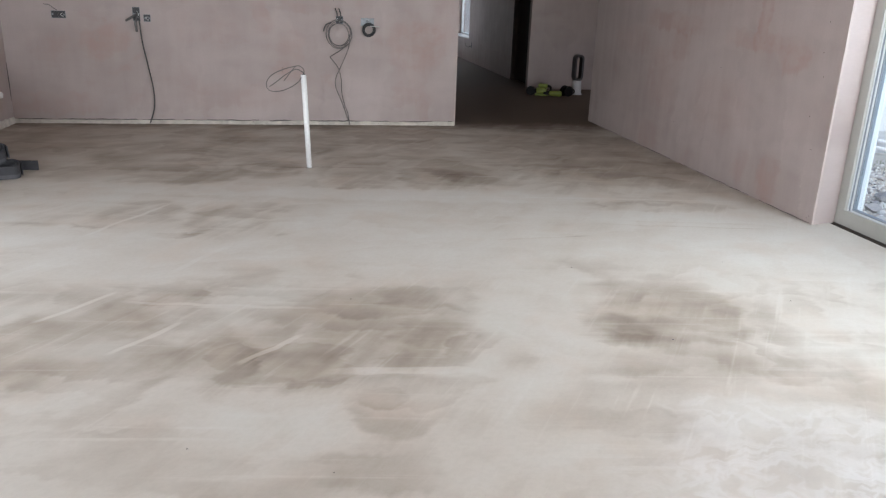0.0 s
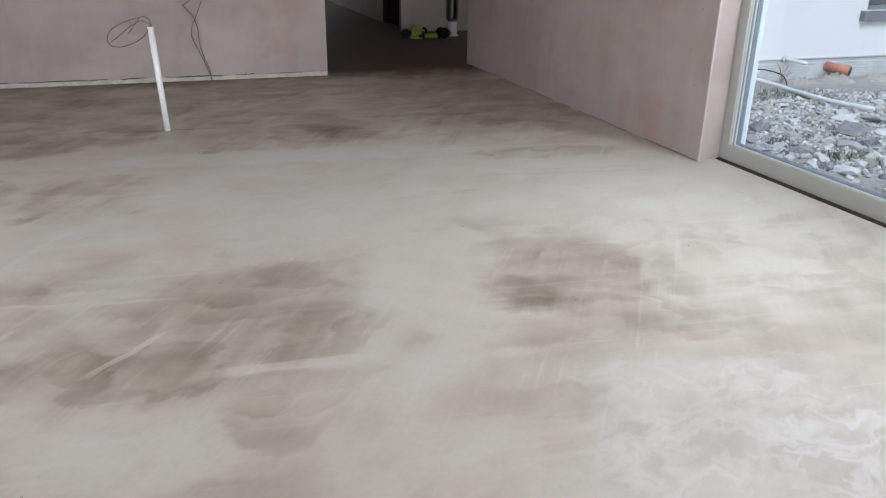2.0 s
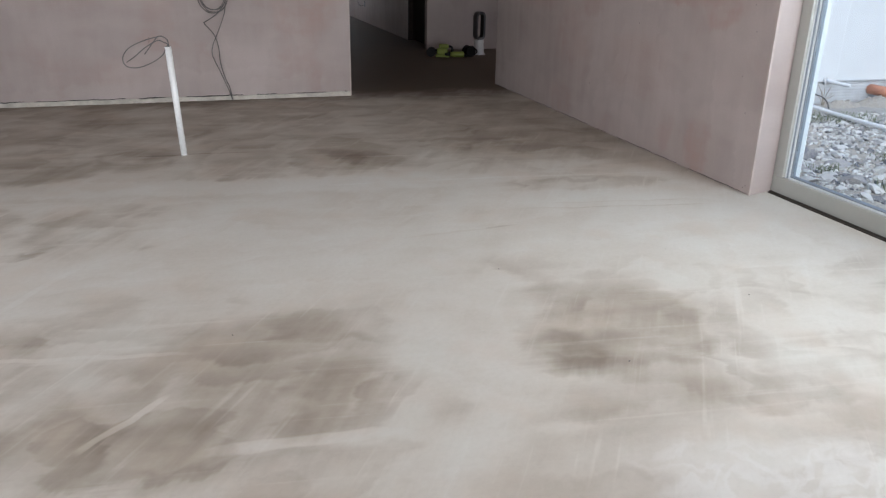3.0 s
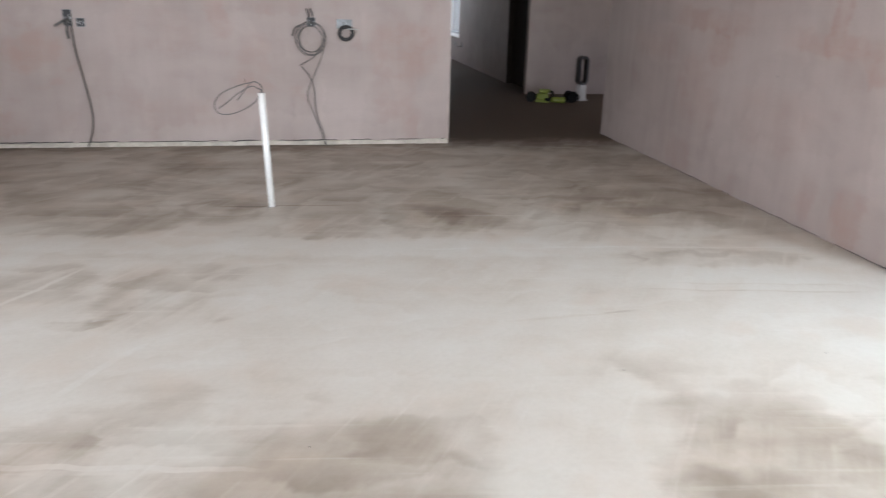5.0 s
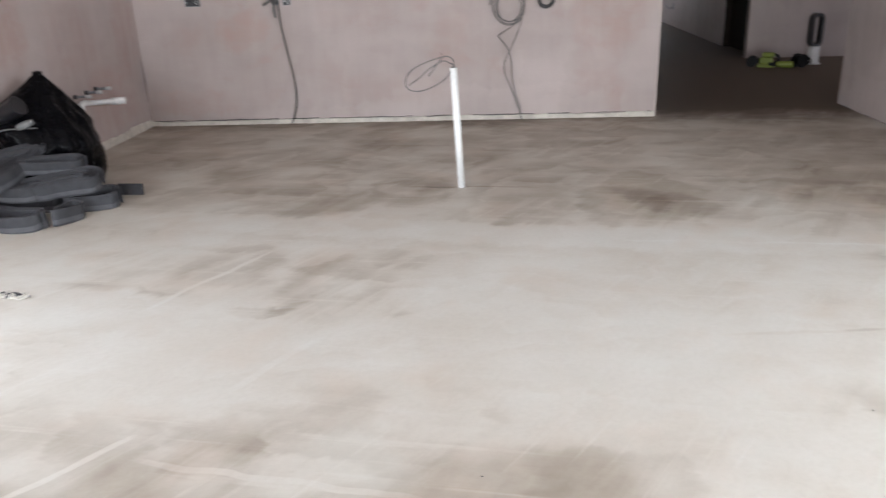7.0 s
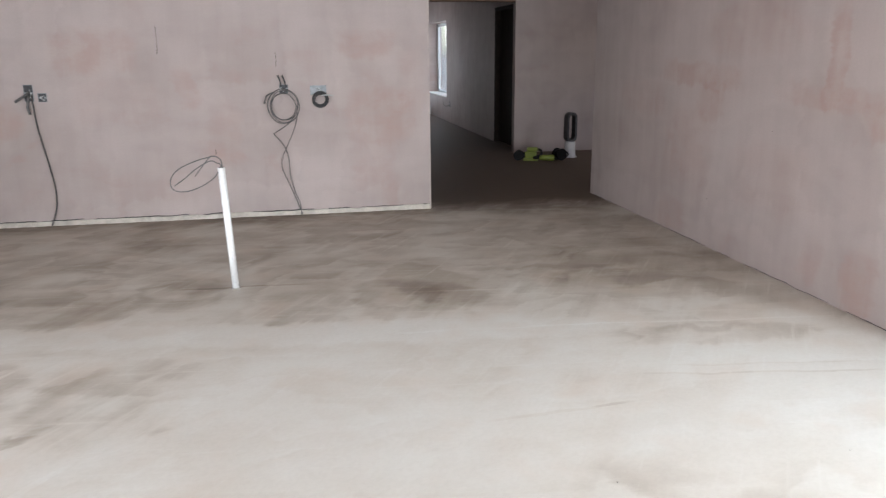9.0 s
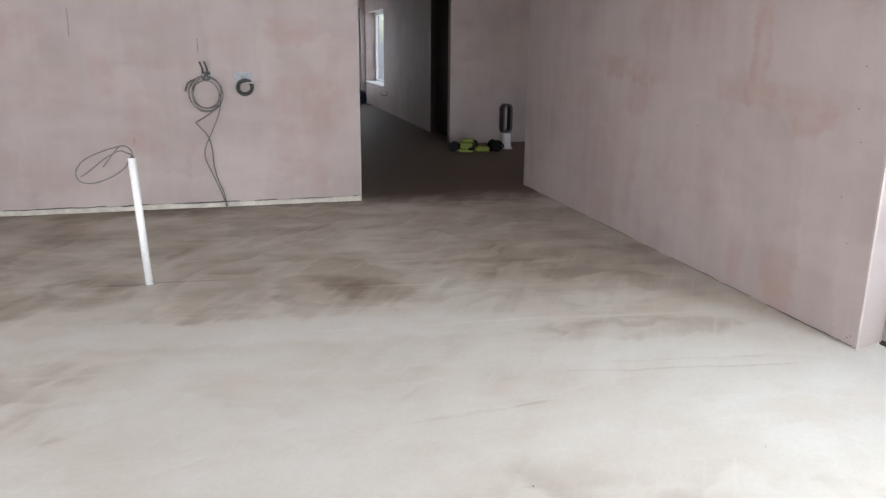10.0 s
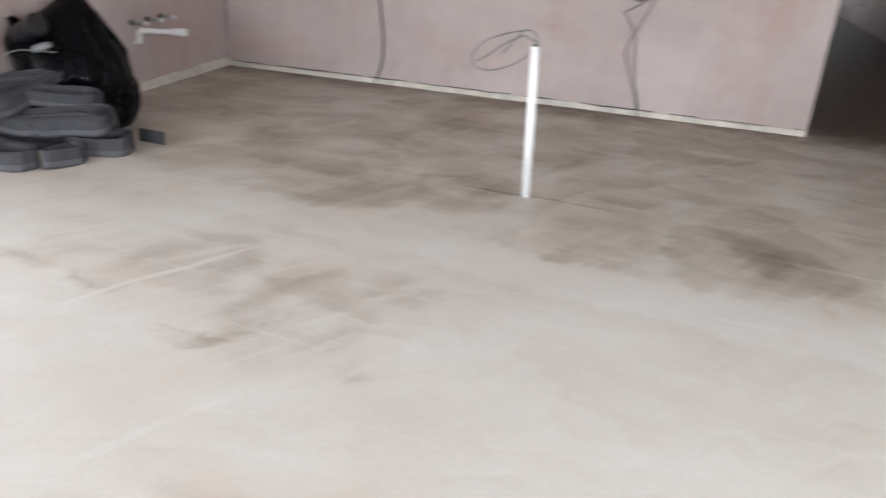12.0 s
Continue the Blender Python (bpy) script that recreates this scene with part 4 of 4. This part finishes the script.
foam_coil(pose(-2.35, 5.86, 0.128, 14, -2.5, 22), 0.25, 0.110, 0.096, 5.4, 6, FS)
foam_coil(pose(-2.76, 5.80, 0.226, 0, 11, 252), 0.20, 0.065, 0.088, 3.2, 7, FS)
foam_coil(pose(-2.60, 5.84, 0.232, 0, 12, 256), 0.24, 0.095, 0.090, 5.2, 8, FS)
foam_coil(pose(-2.42, 5.93, 0.236, 16, 5, 32), 0.19, 0.065, 0.082, 2.6, 9, FS)
foam_coil(pose(-2.64, 5.98, 0.318, 20, -6, 40), 0.17, 0.060, 0.050, 4.2, 10, FS)
tip = thing("foam_offcut", pose(-2.10, 6.20, 0, 0, 0, -4), "flat offcut of dark grey foam strip on the floor", "foam strip")
part("strip", block(B(), -0.07, 0.10, -0.006, 0.006, 0.0, 0.075, 0.003), FOAM, tip)


def rubbish_bag(m, label):
    """A slumped black sack with creases, gathered to a point at the top."""
    ob = thing("rubbish_bag", m, label, "rubbish bag")
    bm = B()
    seg, rows = 96, 64
    rings = []
    for j in range(rows + 1):
        t = j / rows
        z = 0.76 * t
        r = 0.300 * (0.80 + 0.20 * min(1, t / 0.14) ** 0.5) * (1 - 0.94 * max(0, (t - 0.28) / 0.72) ** 1.9)
        lean = Vector((-0.07 * t ** 1.8, 0.10 * t ** 2.4, 0))
        ring = []
        for i in range(seg):
            a = 2 * math.pi * i / seg
            c, s = math.cos(a), math.sin(a)
            p = Vector((c, s, t * 2.0))
            fold = 0.16 * noise.noise(p * 1.3) + 0.07 * (1 - abs(2 * noise.noise(p * 2.3 + Vector((3, 1, 4)))))
            fold += 0.05 * (1 - abs(2 * noise.noise(Vector((c * 3.4, s * 3.4, t * 2.2 + 2)))))
            rr = r * (0.90 + fold) + 0.17 * math.exp(-((t - 0.66) / 0.17) ** 2) * max(0.0, math.cos(a - radians(212))) ** 2
            rr += 0.012 * noise.noise(Vector((c * 7, s * 7, t * 9)))
            ring.append(bm.verts.new((max(lean.x + rr * c, -0.322), lean.y + rr * s * 1.05, z)))
        rings.append(ring)
    for p, q in zip(rings, rings[1:]):
        for i in range(seg):
            bm.faces.new((p[i], p[(i + 1) % seg], q[(i + 1) % seg], q[i])).smooth = True
    bm.faces.new(rings[0][::-1]), bm.faces.new(rings[-1])
    sack = part("sack", bm, BAG, ob)
    # the gathered top
    ruff = B()
    for k in range(3):
        a = 2 * math.pi * k / 3
        base = Vector((-0.07 + 0.008 * math.cos(a), 0.10 + 0.008 * math.sin(a), 0.735))
        tipp = base + Vector((0.012 * math.cos(a), 0.012 * math.sin(a), 0.036))
        tube(ruff, [base, (base + tipp) / 2, tipp], lambda t: 0.020 * (1 - 0.35 * t), 8)
    part("neck", ruff, BAG, sack)
    # the open mouth: a crumpled rim that stands off the shoulder
    flap, grid = B(), {}
    for i in range(25):
        for j in range(7):
            u, v = i / 24, j / 6
            a = radians(175 + 95 * u)
            r = 0.245 + 0.05 * math.sin(math.pi * u) + 0.03 * v + 0.022 * noise.noise((u * 7, v * 3, 2))
            z = 0.455 + 0.14 * math.sin(math.pi * min(1.0, u * 1.15)) * v + 0.03 * v + 0.03 * noise.noise((u * 8, v * 2, 8))
            grid[i, j] = flap.verts.new((max(-0.305, r * math.cos(a) - 0.02), r * math.sin(a) + 0.02, z))
    for i in range(24):
        for j in range(6):
            flap.faces.new((grid[i, j], grid[i + 1, j], grid[i + 1, j + 1], grid[i, j + 1])).smooth = True
    bmesh.ops.solidify(flap, geom=flap.faces[:], thickness=0.006)
    part("mouth", flap, BAG, sack, "open crumpled mouth of the sack")
    return ob


rubbish_bag(pose(-2.605, 6.31, 0.0), "bulging black polythene rubbish sack leaning at the plaster wall")
roll = thing("plastic_tub", pose(-2.70, 6.06, 0.575, 20, 62, 20), "dark grey plastic tub poking out of the sack", "tub")
part("tub", lathe(B(), [(0.050, -0.09), (0.056, 0.0), (0.060, 0.085), (0.063, 0.09), (0.056, 0.092)], 24), CABLE_GREY, roll)
scrap = thing("plastic_scrap", pose(-2.575, 6.01, 0.505, 10, 70, 30), "pale torn plastic scrap in the sack's mouth", "scrap")
part("scrap", lathe(B(), [(0.018, -0.05), (0.024, -0.02), (0.022, 0.02), (0.015, 0.05)], 9), SCRAP_GREY, scrap)
cable_thing("thin_hose", [[(-2.86, 5.98, 0.40), (-2.80, 5.99, 0.445), (-2.72, 6.0, 0.475), (-2.62, 6.03, 0.478), (-2.55, 6.08, 0.47)]], 0.004, SCRAP_GREY, "thin pale hose end hanging from the sack")


def debris(cx, cy, count):
    """A short ridge of plaster and foam crumbs swept together."""
    rng, bm = random.Random(21), B()
    for _ in range(count):
        s = min(0.014, 0.004 + rng.expovariate(240))
        u, v = rng.uniform(-0.19, 0.19), rng.gauss(0, 0.016)
        hull = [bm.verts.new((cx + u + rng.uniform(-1.6, 1.6) * s, cy + v - 0.16 * u + rng.uniform(-1, 1) * s, max(0.0, 0.3 * s + rng.uniform(-0.3, 0.7) * s))) for _ in range(8)]
        made = bmesh.ops.convex_hull(bm, input=hull)
        dark = rng.random() < 0.12
        for f in made["geom"]:
            if isinstance(f, bmesh.types.BMFace):
                f.material_index = int(dark)
    bmesh.ops.delete(bm, geom=[v for v in bm.verts if not v.link_faces], context="VERTS")
    ob = part("sweepings", bm, (MORTAR, BOX_DARK))
    return tagged(ob, "small ridge of swept crumbs and dust on the screed", "debris", kind="stuff")


debris(-2.02, 4.62, 230)
grit, rng = B(), random.Random(5)
for x, y in ((0.241, 3.366), (2.395, 3.165), (1.596, 2.789), (-0.33, 2.16), (0.12, 1.98), (1.45, 3.72), (2.35, 3.75)):
    vs = [grit.verts.new((x + rng.uniform(-0.0035, 0.0035), y + rng.uniform(-0.0035, 0.0035), rng.uniform(0, 0.003))) for _ in range(8)]
    bmesh.ops.convex_hull(grit, input=vs)
bmesh.ops.delete(grit, geom=[v for v in grit.verts if not v.link_faces], context="VERTS")
tagged(part("grit", grit, BOX_DARK), "few dark crumbs scattered on the screed", "debris", kind="stuff")

# ---- things in the hall ----
fan = thing("fan_heater", pose(4.10, 11.46, 0, 0, 0, 12), "white and grey bladeless fan heater on the hall floor", "fan heater")
part("foot", lathe(B(), [(0.098, 0.0), (0.100, 0.006), (0.088, 0.012)], 28), FAN_WHITE, fan)
part("body", lathe(B(), [(0.080, 0.012), (0.076, 0.05), (0.070, 0.12), (0.070, 0.19), (0.064, 0.205), (0.05, 0.21)], 28), FAN_WHITE, fan)


def stadium(w, h, r):
    """A ring of points: an upright loop with round ends."""
    pts = []
    for k in range(25):
        a = math.pi * k / 24
        pts.append((r * math.cos(a) * w, h / 2 - r + r * math.sin(a)))
    for k in range(25):
        a = math.pi + math.pi * k / 24
        pts.append((r * math.cos(a) * w, -h / 2 + r + r * math.sin(a)))
    return pts


loop, outer, inner = B(), stadium(1, 0.395, 0.074), stadium(1, 0.335, 0.045)
rings = []
for pts, y in ((outer, -0.05), (outer, 0.05), (inner, 0.045), (inner, -0.045)):
    rings.append([loop.verts.new((x, y, 0.40 + z)) for x, z in pts])
for band, (a, b) in enumerate(zip(rings, rings[1:] + rings[:1])):
    for i in range(50):
        loop.faces.new((a[i], a[(i + 1) % 50], b[(i + 1) % 50], b[i])).material_index = 1 if band == 2 else 0
part("air_loop", loop, (FAN_GREY, BLACK), fan, "grey oval air loop")
part("power_cable", tube(B(), smooth_line([(0.06, 0.05, 0.30), (0.10, 0.07, 0.22), (0.095, 0.06, 0.12), (0.06, 0.08, 0.02), (-0.02, 0.12, 0.006)], 6), 0.004, 6), CABLE_DARK, fan)


def power_tool(m, label):
    """A cordless drill lying on its side."""
    ob = thing("cordless_drill", m, label, "power tool", "power tools")
    part("body", tube(B(), [(-0.10, 0, 0.045), (-0.08, 0, 0.045), (0.05, 0, 0.045), (0.09, 0, 0.045)], lambda t: 0.030 + 0.012 * math.sin(math.pi * min(1, t * 1.2)), 16), LIME, ob)
    part("chuck", tube(B(), [(0.09, 0, 0.045), (0.15, 0, 0.045), (0.17, 0, 0.045)], lambda t: 0.024 - 0.008 * t, 14), BLACK, ob)
    grip = part("grip", tube(B(), [(-0.05, 0, 0.04), (-0.075, -0.07, 0.036), (-0.08, -0.13, 0.034)], 0.022, 12), BLACK, ob)
    part("battery", block(B(), -0.14, -0.02, -0.20, -0.13, 0.0, 0.07, 0.008), BLACK, grip)
    return ob


def cut_saw(m, label):
    """A cordless saw standing on the floor: motor housing, handle, battery, guard."""
    ob = thing("cordless_saw", m, label, "power tool", "power tools")
    part("housing", block(block(B(), -0.075, 0.075, -0.05, 0.05, 0.03, 0.12, 0.02), -0.05, 0.09, -0.04, 0.04, 0.12, 0.175, 0.018), LIME, ob)
    part("handle", tube(B(), smooth_line([(0.08, 0, 0.15), (0.13, 0, 0.13), (0.13, 0, 0.07), (0.07, 0, 0.05)], 6), 0.017, 10), BLACK, ob)
    part("guard", tube(B(), [(-0.16, -0.045, 0.065), (-0.16, 0.045, 0.065)], 0.065, 20), BLACK, ob)
    part("neck", tube(B(), [(-0.16, 0, 0.065), (-0.06, 0, 0.075)], 0.030, 10), BLACK, ob)
    part("shoe", block(B(), -0.09, 0.10, -0.05, 0.05, 0.0, 0.032, 0.004), LIME, ob)
    return ob


cut_saw(pose(3.49, 11.26, 0, 0, 0, -25), "lime green and black cordless saw on the hall floor")
power_tool(pose(3.66, 11.13, 0, 0, 0, 160), "lime green cordless drill with a black battery lying down")
reel = thing("cable_reel", pose(3.86, 11.20, 0, 0, 0, 20), "round black cable reel standing on the hall floor", "cable reel")
part("drum", tube(B(), [(0, -0.045, 0.078), (0, 0.045, 0.078)], 0.062, 24), BLACK, reel)
for s in (-1, 1):
    part("cheek", tube(B(), [(0, s * 0.045, 0.078), (0, s * 0.057, 0.078)], 0.078, 28), BLACK, reel)
part("handle", tube(B(), smooth_line([(0.05, 0.05, 0.12), (0.13, 0.02, 0.10), (0.15, 0, 0.06), (0.06, -0.05, 0.03)], 5), 0.010, 8), BLACK, reel)

hb = thing("holdall", pose(3.24, 19.25, 0), "dark blue cloth holdall by the end door", "bag")
hbm = block(B(), -0.25, 0.28, -0.16, 0.16, 0.0, 0.28, 0.09)
for v in hbm.verts:
    v.co += Vector((0.02 * noise.noise(v.co * 9), 0.02 * noise.noise(v.co * 9 + Vector((5, 0, 0))), 0.03 * noise.noise(v.co * 7) * (v.co.z > 0.05)))
part("body", hbm, BLUE_BAG, hb)
part("strap", tube(B(), smooth_line([(-0.15, -0.06, 0.27), (-0.08, -0.08, 0.36), (0.08, -0.08, 0.36), (0.15, -0.06, 0.27)], 6), 0.014, 8), BLUE_BAG, hb)
back_box(pose(3.58, 17.07, 0.36, 0, 0, 90), 0.075, 0.11, "single wiring box in the corridor wall", True)
cable_thing("cable_tail", [[(3.576, 17.10, 0.34), (3.54, 17.25, 0.31), (3.53, 17.45, 0.33), (3.55, 17.62, 0.37)]], 0.006, CABLE_DARK, "black cable tail out of a corridor box")

# ---- things in the yard ----
hose = thing("white_hose", Matrix(), "long white plastic pipe snaking over the rubble", "pipe")
part("pipe", tube(B(), smooth_line([(6.9, 8.42, -0.22), (7.06, 8.1, -0.25), (7.08, 7.75, -0.275), (7.03, 7.4, -0.27), (6.98, 7.1, -0.265), (7.0, 6.85, -0.265), (7.06, 6.68, -0.27), (7.16, 6.54, -0.28)]), 0.025, 12), WHITE_PVC, hose)
dr = thing("drain_pipe", pose(8.30, 8.47, -0.165), "open orange plastic drain pipe out of the plinth", "pipe")
barrel = part("pipe", tube(B(), [(0.0, 0.05, 0.01), (0.11, -0.15, -0.012), (0.165, -0.26, -0.024)], 0.064, 24), ORANGE, dr)
# dark plug in the solid barrel, coloured as the shaded inside of the pipe
part("bore", tube(B(), [(0.11, -0.15, -0.012), (0.1665, -0.262, -0.0245)], 0.055, 20), BOX_DARK, barrel)
dr2 = thing("overflow_pipe", pose(7.58, 8.45, -0.03), "thin white overflow pipe out of the white wall", "pipe")
part("pipe", tube(B(), [(0, 0.03, 0), (0.12, -0.16, -0.025), (0.16, -0.25, -0.035)], 0.022, 14), WHITE_PVC, dr2)
part("flange", tube(B(), [(0, 0.012, 0), (0.012, -0.012, -0.002)], 0.045, 16), PLINTH, dr2)
dr3 = thing("overflow_pipe", pose(6.98, 8.45, -0.15), "short white pipe stub out of the plinth", "pipe")
part("pipe", tube(B(), [(0, 0.03, 0), (0.12, -0.15, -0.012)], 0.024, 14), WHITE_PVC, dr3)
cable_thing("yard_cable", [[(7.05, 8.42, -0.15), (7.2, 8.32, -0.14), (7.38, 8.2, -0.20), (7.42, 8.12, -0.34)]], 0.008, CABLE_DARK, "thin black cable bent up out of the ground")
slab = B()
prism(slab, [(6.2, 7.62), (12.0, 7.45), (12.0, 8.46), (6.2, 8.46)], -0.42, -0.315)
structure("path_strip", slab, CONCRETE, "rough concrete strip along the foot of the white wall", "pavement")
rng = random.Random(77)
stones = [stone_mesh(100 + k, rng.uniform(0.35, 0.7)) for k in range(14)]
big = ((4.86, 5.52, 0.17, 0.35, 20), (5.45, 6.25, 0.16, 0.9, 40), (5.55, 5.95, 0.18, 0.5, 10), (5.15, 5.38, 0.15, 0.45, 80), (5.75, 5.45, 0.14, 0.8, 130),
       (6.2, 5.9, 0.20, 0.6, 60), (6.0, 5.5, 0.15, 0.6, 15), (5.4, 5.0, 0.10, 0.5, 100), (6.6, 6.4, 0.17, 0.6, 35), (6.9, 6.3, 0.2, 0.5, 75))
count = 0


def lay_stone(x, y, s, tall, turn):
    ob = new("stone", stones[count % len(stones)])
    ob.parent = ground
    ob.matrix_local = pose(x, y, yard_height(x, y) + 0.25 * s * tall, rng.uniform(-14, 14), rng.uniform(-14, 14), turn) @ Matrix.Diagonal((s, s, s * tall, 1))


for x, y, s, tall, turn in big:
    lay_stone(x, y, s, tall, turn)
    count += 1
while count < 290:
    x, y = 3.9 + 4.3 * rng.random(), 3.6 + 3.9 * rng.random()
    if y + 0.3 * (x - 4.5) < 4.85 and rng.random() < 0.75:
        continue
    lay_stone(x, y, rng.uniform(0.03, 0.08) + 0.06 * rng.random() ** 4, rng.uniform(0.5, 1.0), rng.uniform(0, 360))
    count += 1
verts, faces = [], []
shapes = [([Vector(v.co) for v in me.vertices], [tuple(p.vertices) for p in me.polygons]) for me in stones]
for k in range(15000):
    x, y = 3.76 + 5.4 * rng.random(), 3.2 + 4.6 * rng.random()
    s = 0.009 + 0.032 * rng.random() ** 1.5
    if y + 0.3 * (x - 4.5) < 4.95 + 0.3 * noise.noise((x * 2, y * 2, 5)) and rng.random() < 0.75:
        continue
    m = pose(x, y, yard_height(x, y) + 0.2 * s, rng.uniform(-40, 40), rng.uniform(-40, 40), rng.uniform(0, 360))
    vs, fs = shapes[k % len(shapes)]
    o = len(verts)
    verts += [m @ (v * s) for v in vs]
    faces += [tuple(i + o for i in f) for f in fs]
me = bpy.data.meshes.new("gravel")
me.from_pydata(verts, [], faces)
me.materials.append(STONE)
tagged(new("gravel", me), "small broken stone and brick rubble over the yard", "gravel", kind="stuff")


def earth_heap(cx, cy, a, b, high, seed):
    """A low lumpy heap of earth against the plinth."""
    bm, rows = B(), []
    for j in range(13):
        t = j / 12
        rows.append([bm.verts.new((cx + a * t * math.cos(q) * (1 + 0.2 * noise.noise((math.cos(q), math.sin(q), seed))), cy + b * t * math.sin(q),
                                   -0.318 + high * (1 - t * t) * (1 + 0.9 * noise.noise((cx + 14 * a * t * math.cos(q), 5 * t * math.sin(q), seed))))) for q in (2 * math.pi * i / 36 for i in range(36))])
    for p, r in zip(rows, rows[1:]):
        for i in range(36):
            bm.faces.new((p[i], p[(i + 1) % 36], r[(i + 1) % 36], r[i])).smooth = True
    bmesh.ops.remove_doubles(bm, verts=bm.verts, dist=0.0005)
    return tagged(part("earth_heap", bm, RUBBLE), "low heap of grey earth at the foot of the plinth", "earth", kind="stuff")


earth_heap(8.25, 8.22, 0.34, 0.20, 0.085, 2)
earth_heap(7.70, 8.26, 0.30, 0.16, 0.06, 7)
earth_heap(9.05, 8.20, 0.45, 0.20, 0.07, 11)
weed = thing("dry_weed", pose(7.45, 8.28, -0.32), "dry brown weed stalks at the foot of the plinth", "weed")
for k in range(7):
    a, hgt = 0.9 * k, 0.16 + 0.05 * (k % 3)
    part("stalk", tube(B(), smooth_line([(0, 0, 0), (0.04 * math.cos(a), 0.04 * math.sin(a), hgt * 0.6), (0.11 * math.cos(a), 0.11 * math.sin(a), hgt)], 4), 0.004, 5), TIMBER_PALE, weed)
blades = B()
for cx, cy, n_b, spread in ((6.75, 7.65, 260, 0.22), (7.2, 7.5, 160, 0.2), (5.35, 5.15, 130, 0.12), (5.6, 4.9, 110, 0.12), (6.2, 6.0, 80, 0.1), (5.2, 5.75, 60, 0.08)):
    for _ in range(n_b):
        x, y, a, h = rng.gauss(cx, spread), rng.gauss(cy, spread * 0.6), rng.uniform(0, 6.283), rng.uniform(0.03, 0.10)
        z, w = yard_height(x, y), 0.004
        d, e = Vector((math.cos(a), math.sin(a), 0)), Vector((-math.sin(a), math.cos(a), 0))
        p = Vector((x, y, z))
        v = [blades.verts.new(p + q) for q in (-e * w, e * w, d * h * 0.4 + e * w * 0.6 + Vector((0, 0, h * 0.6)), d * h + Vector((0, 0, h * 0.8)), d * h * 0.4 - e * w * 0.6 + Vector((0, 0, h * 0.6)))]
        blades.faces.new(v)
tagged(part("grass", blades, GRASS), "sparse tufts of rough grass between the stones", "grass", kind="stuff")
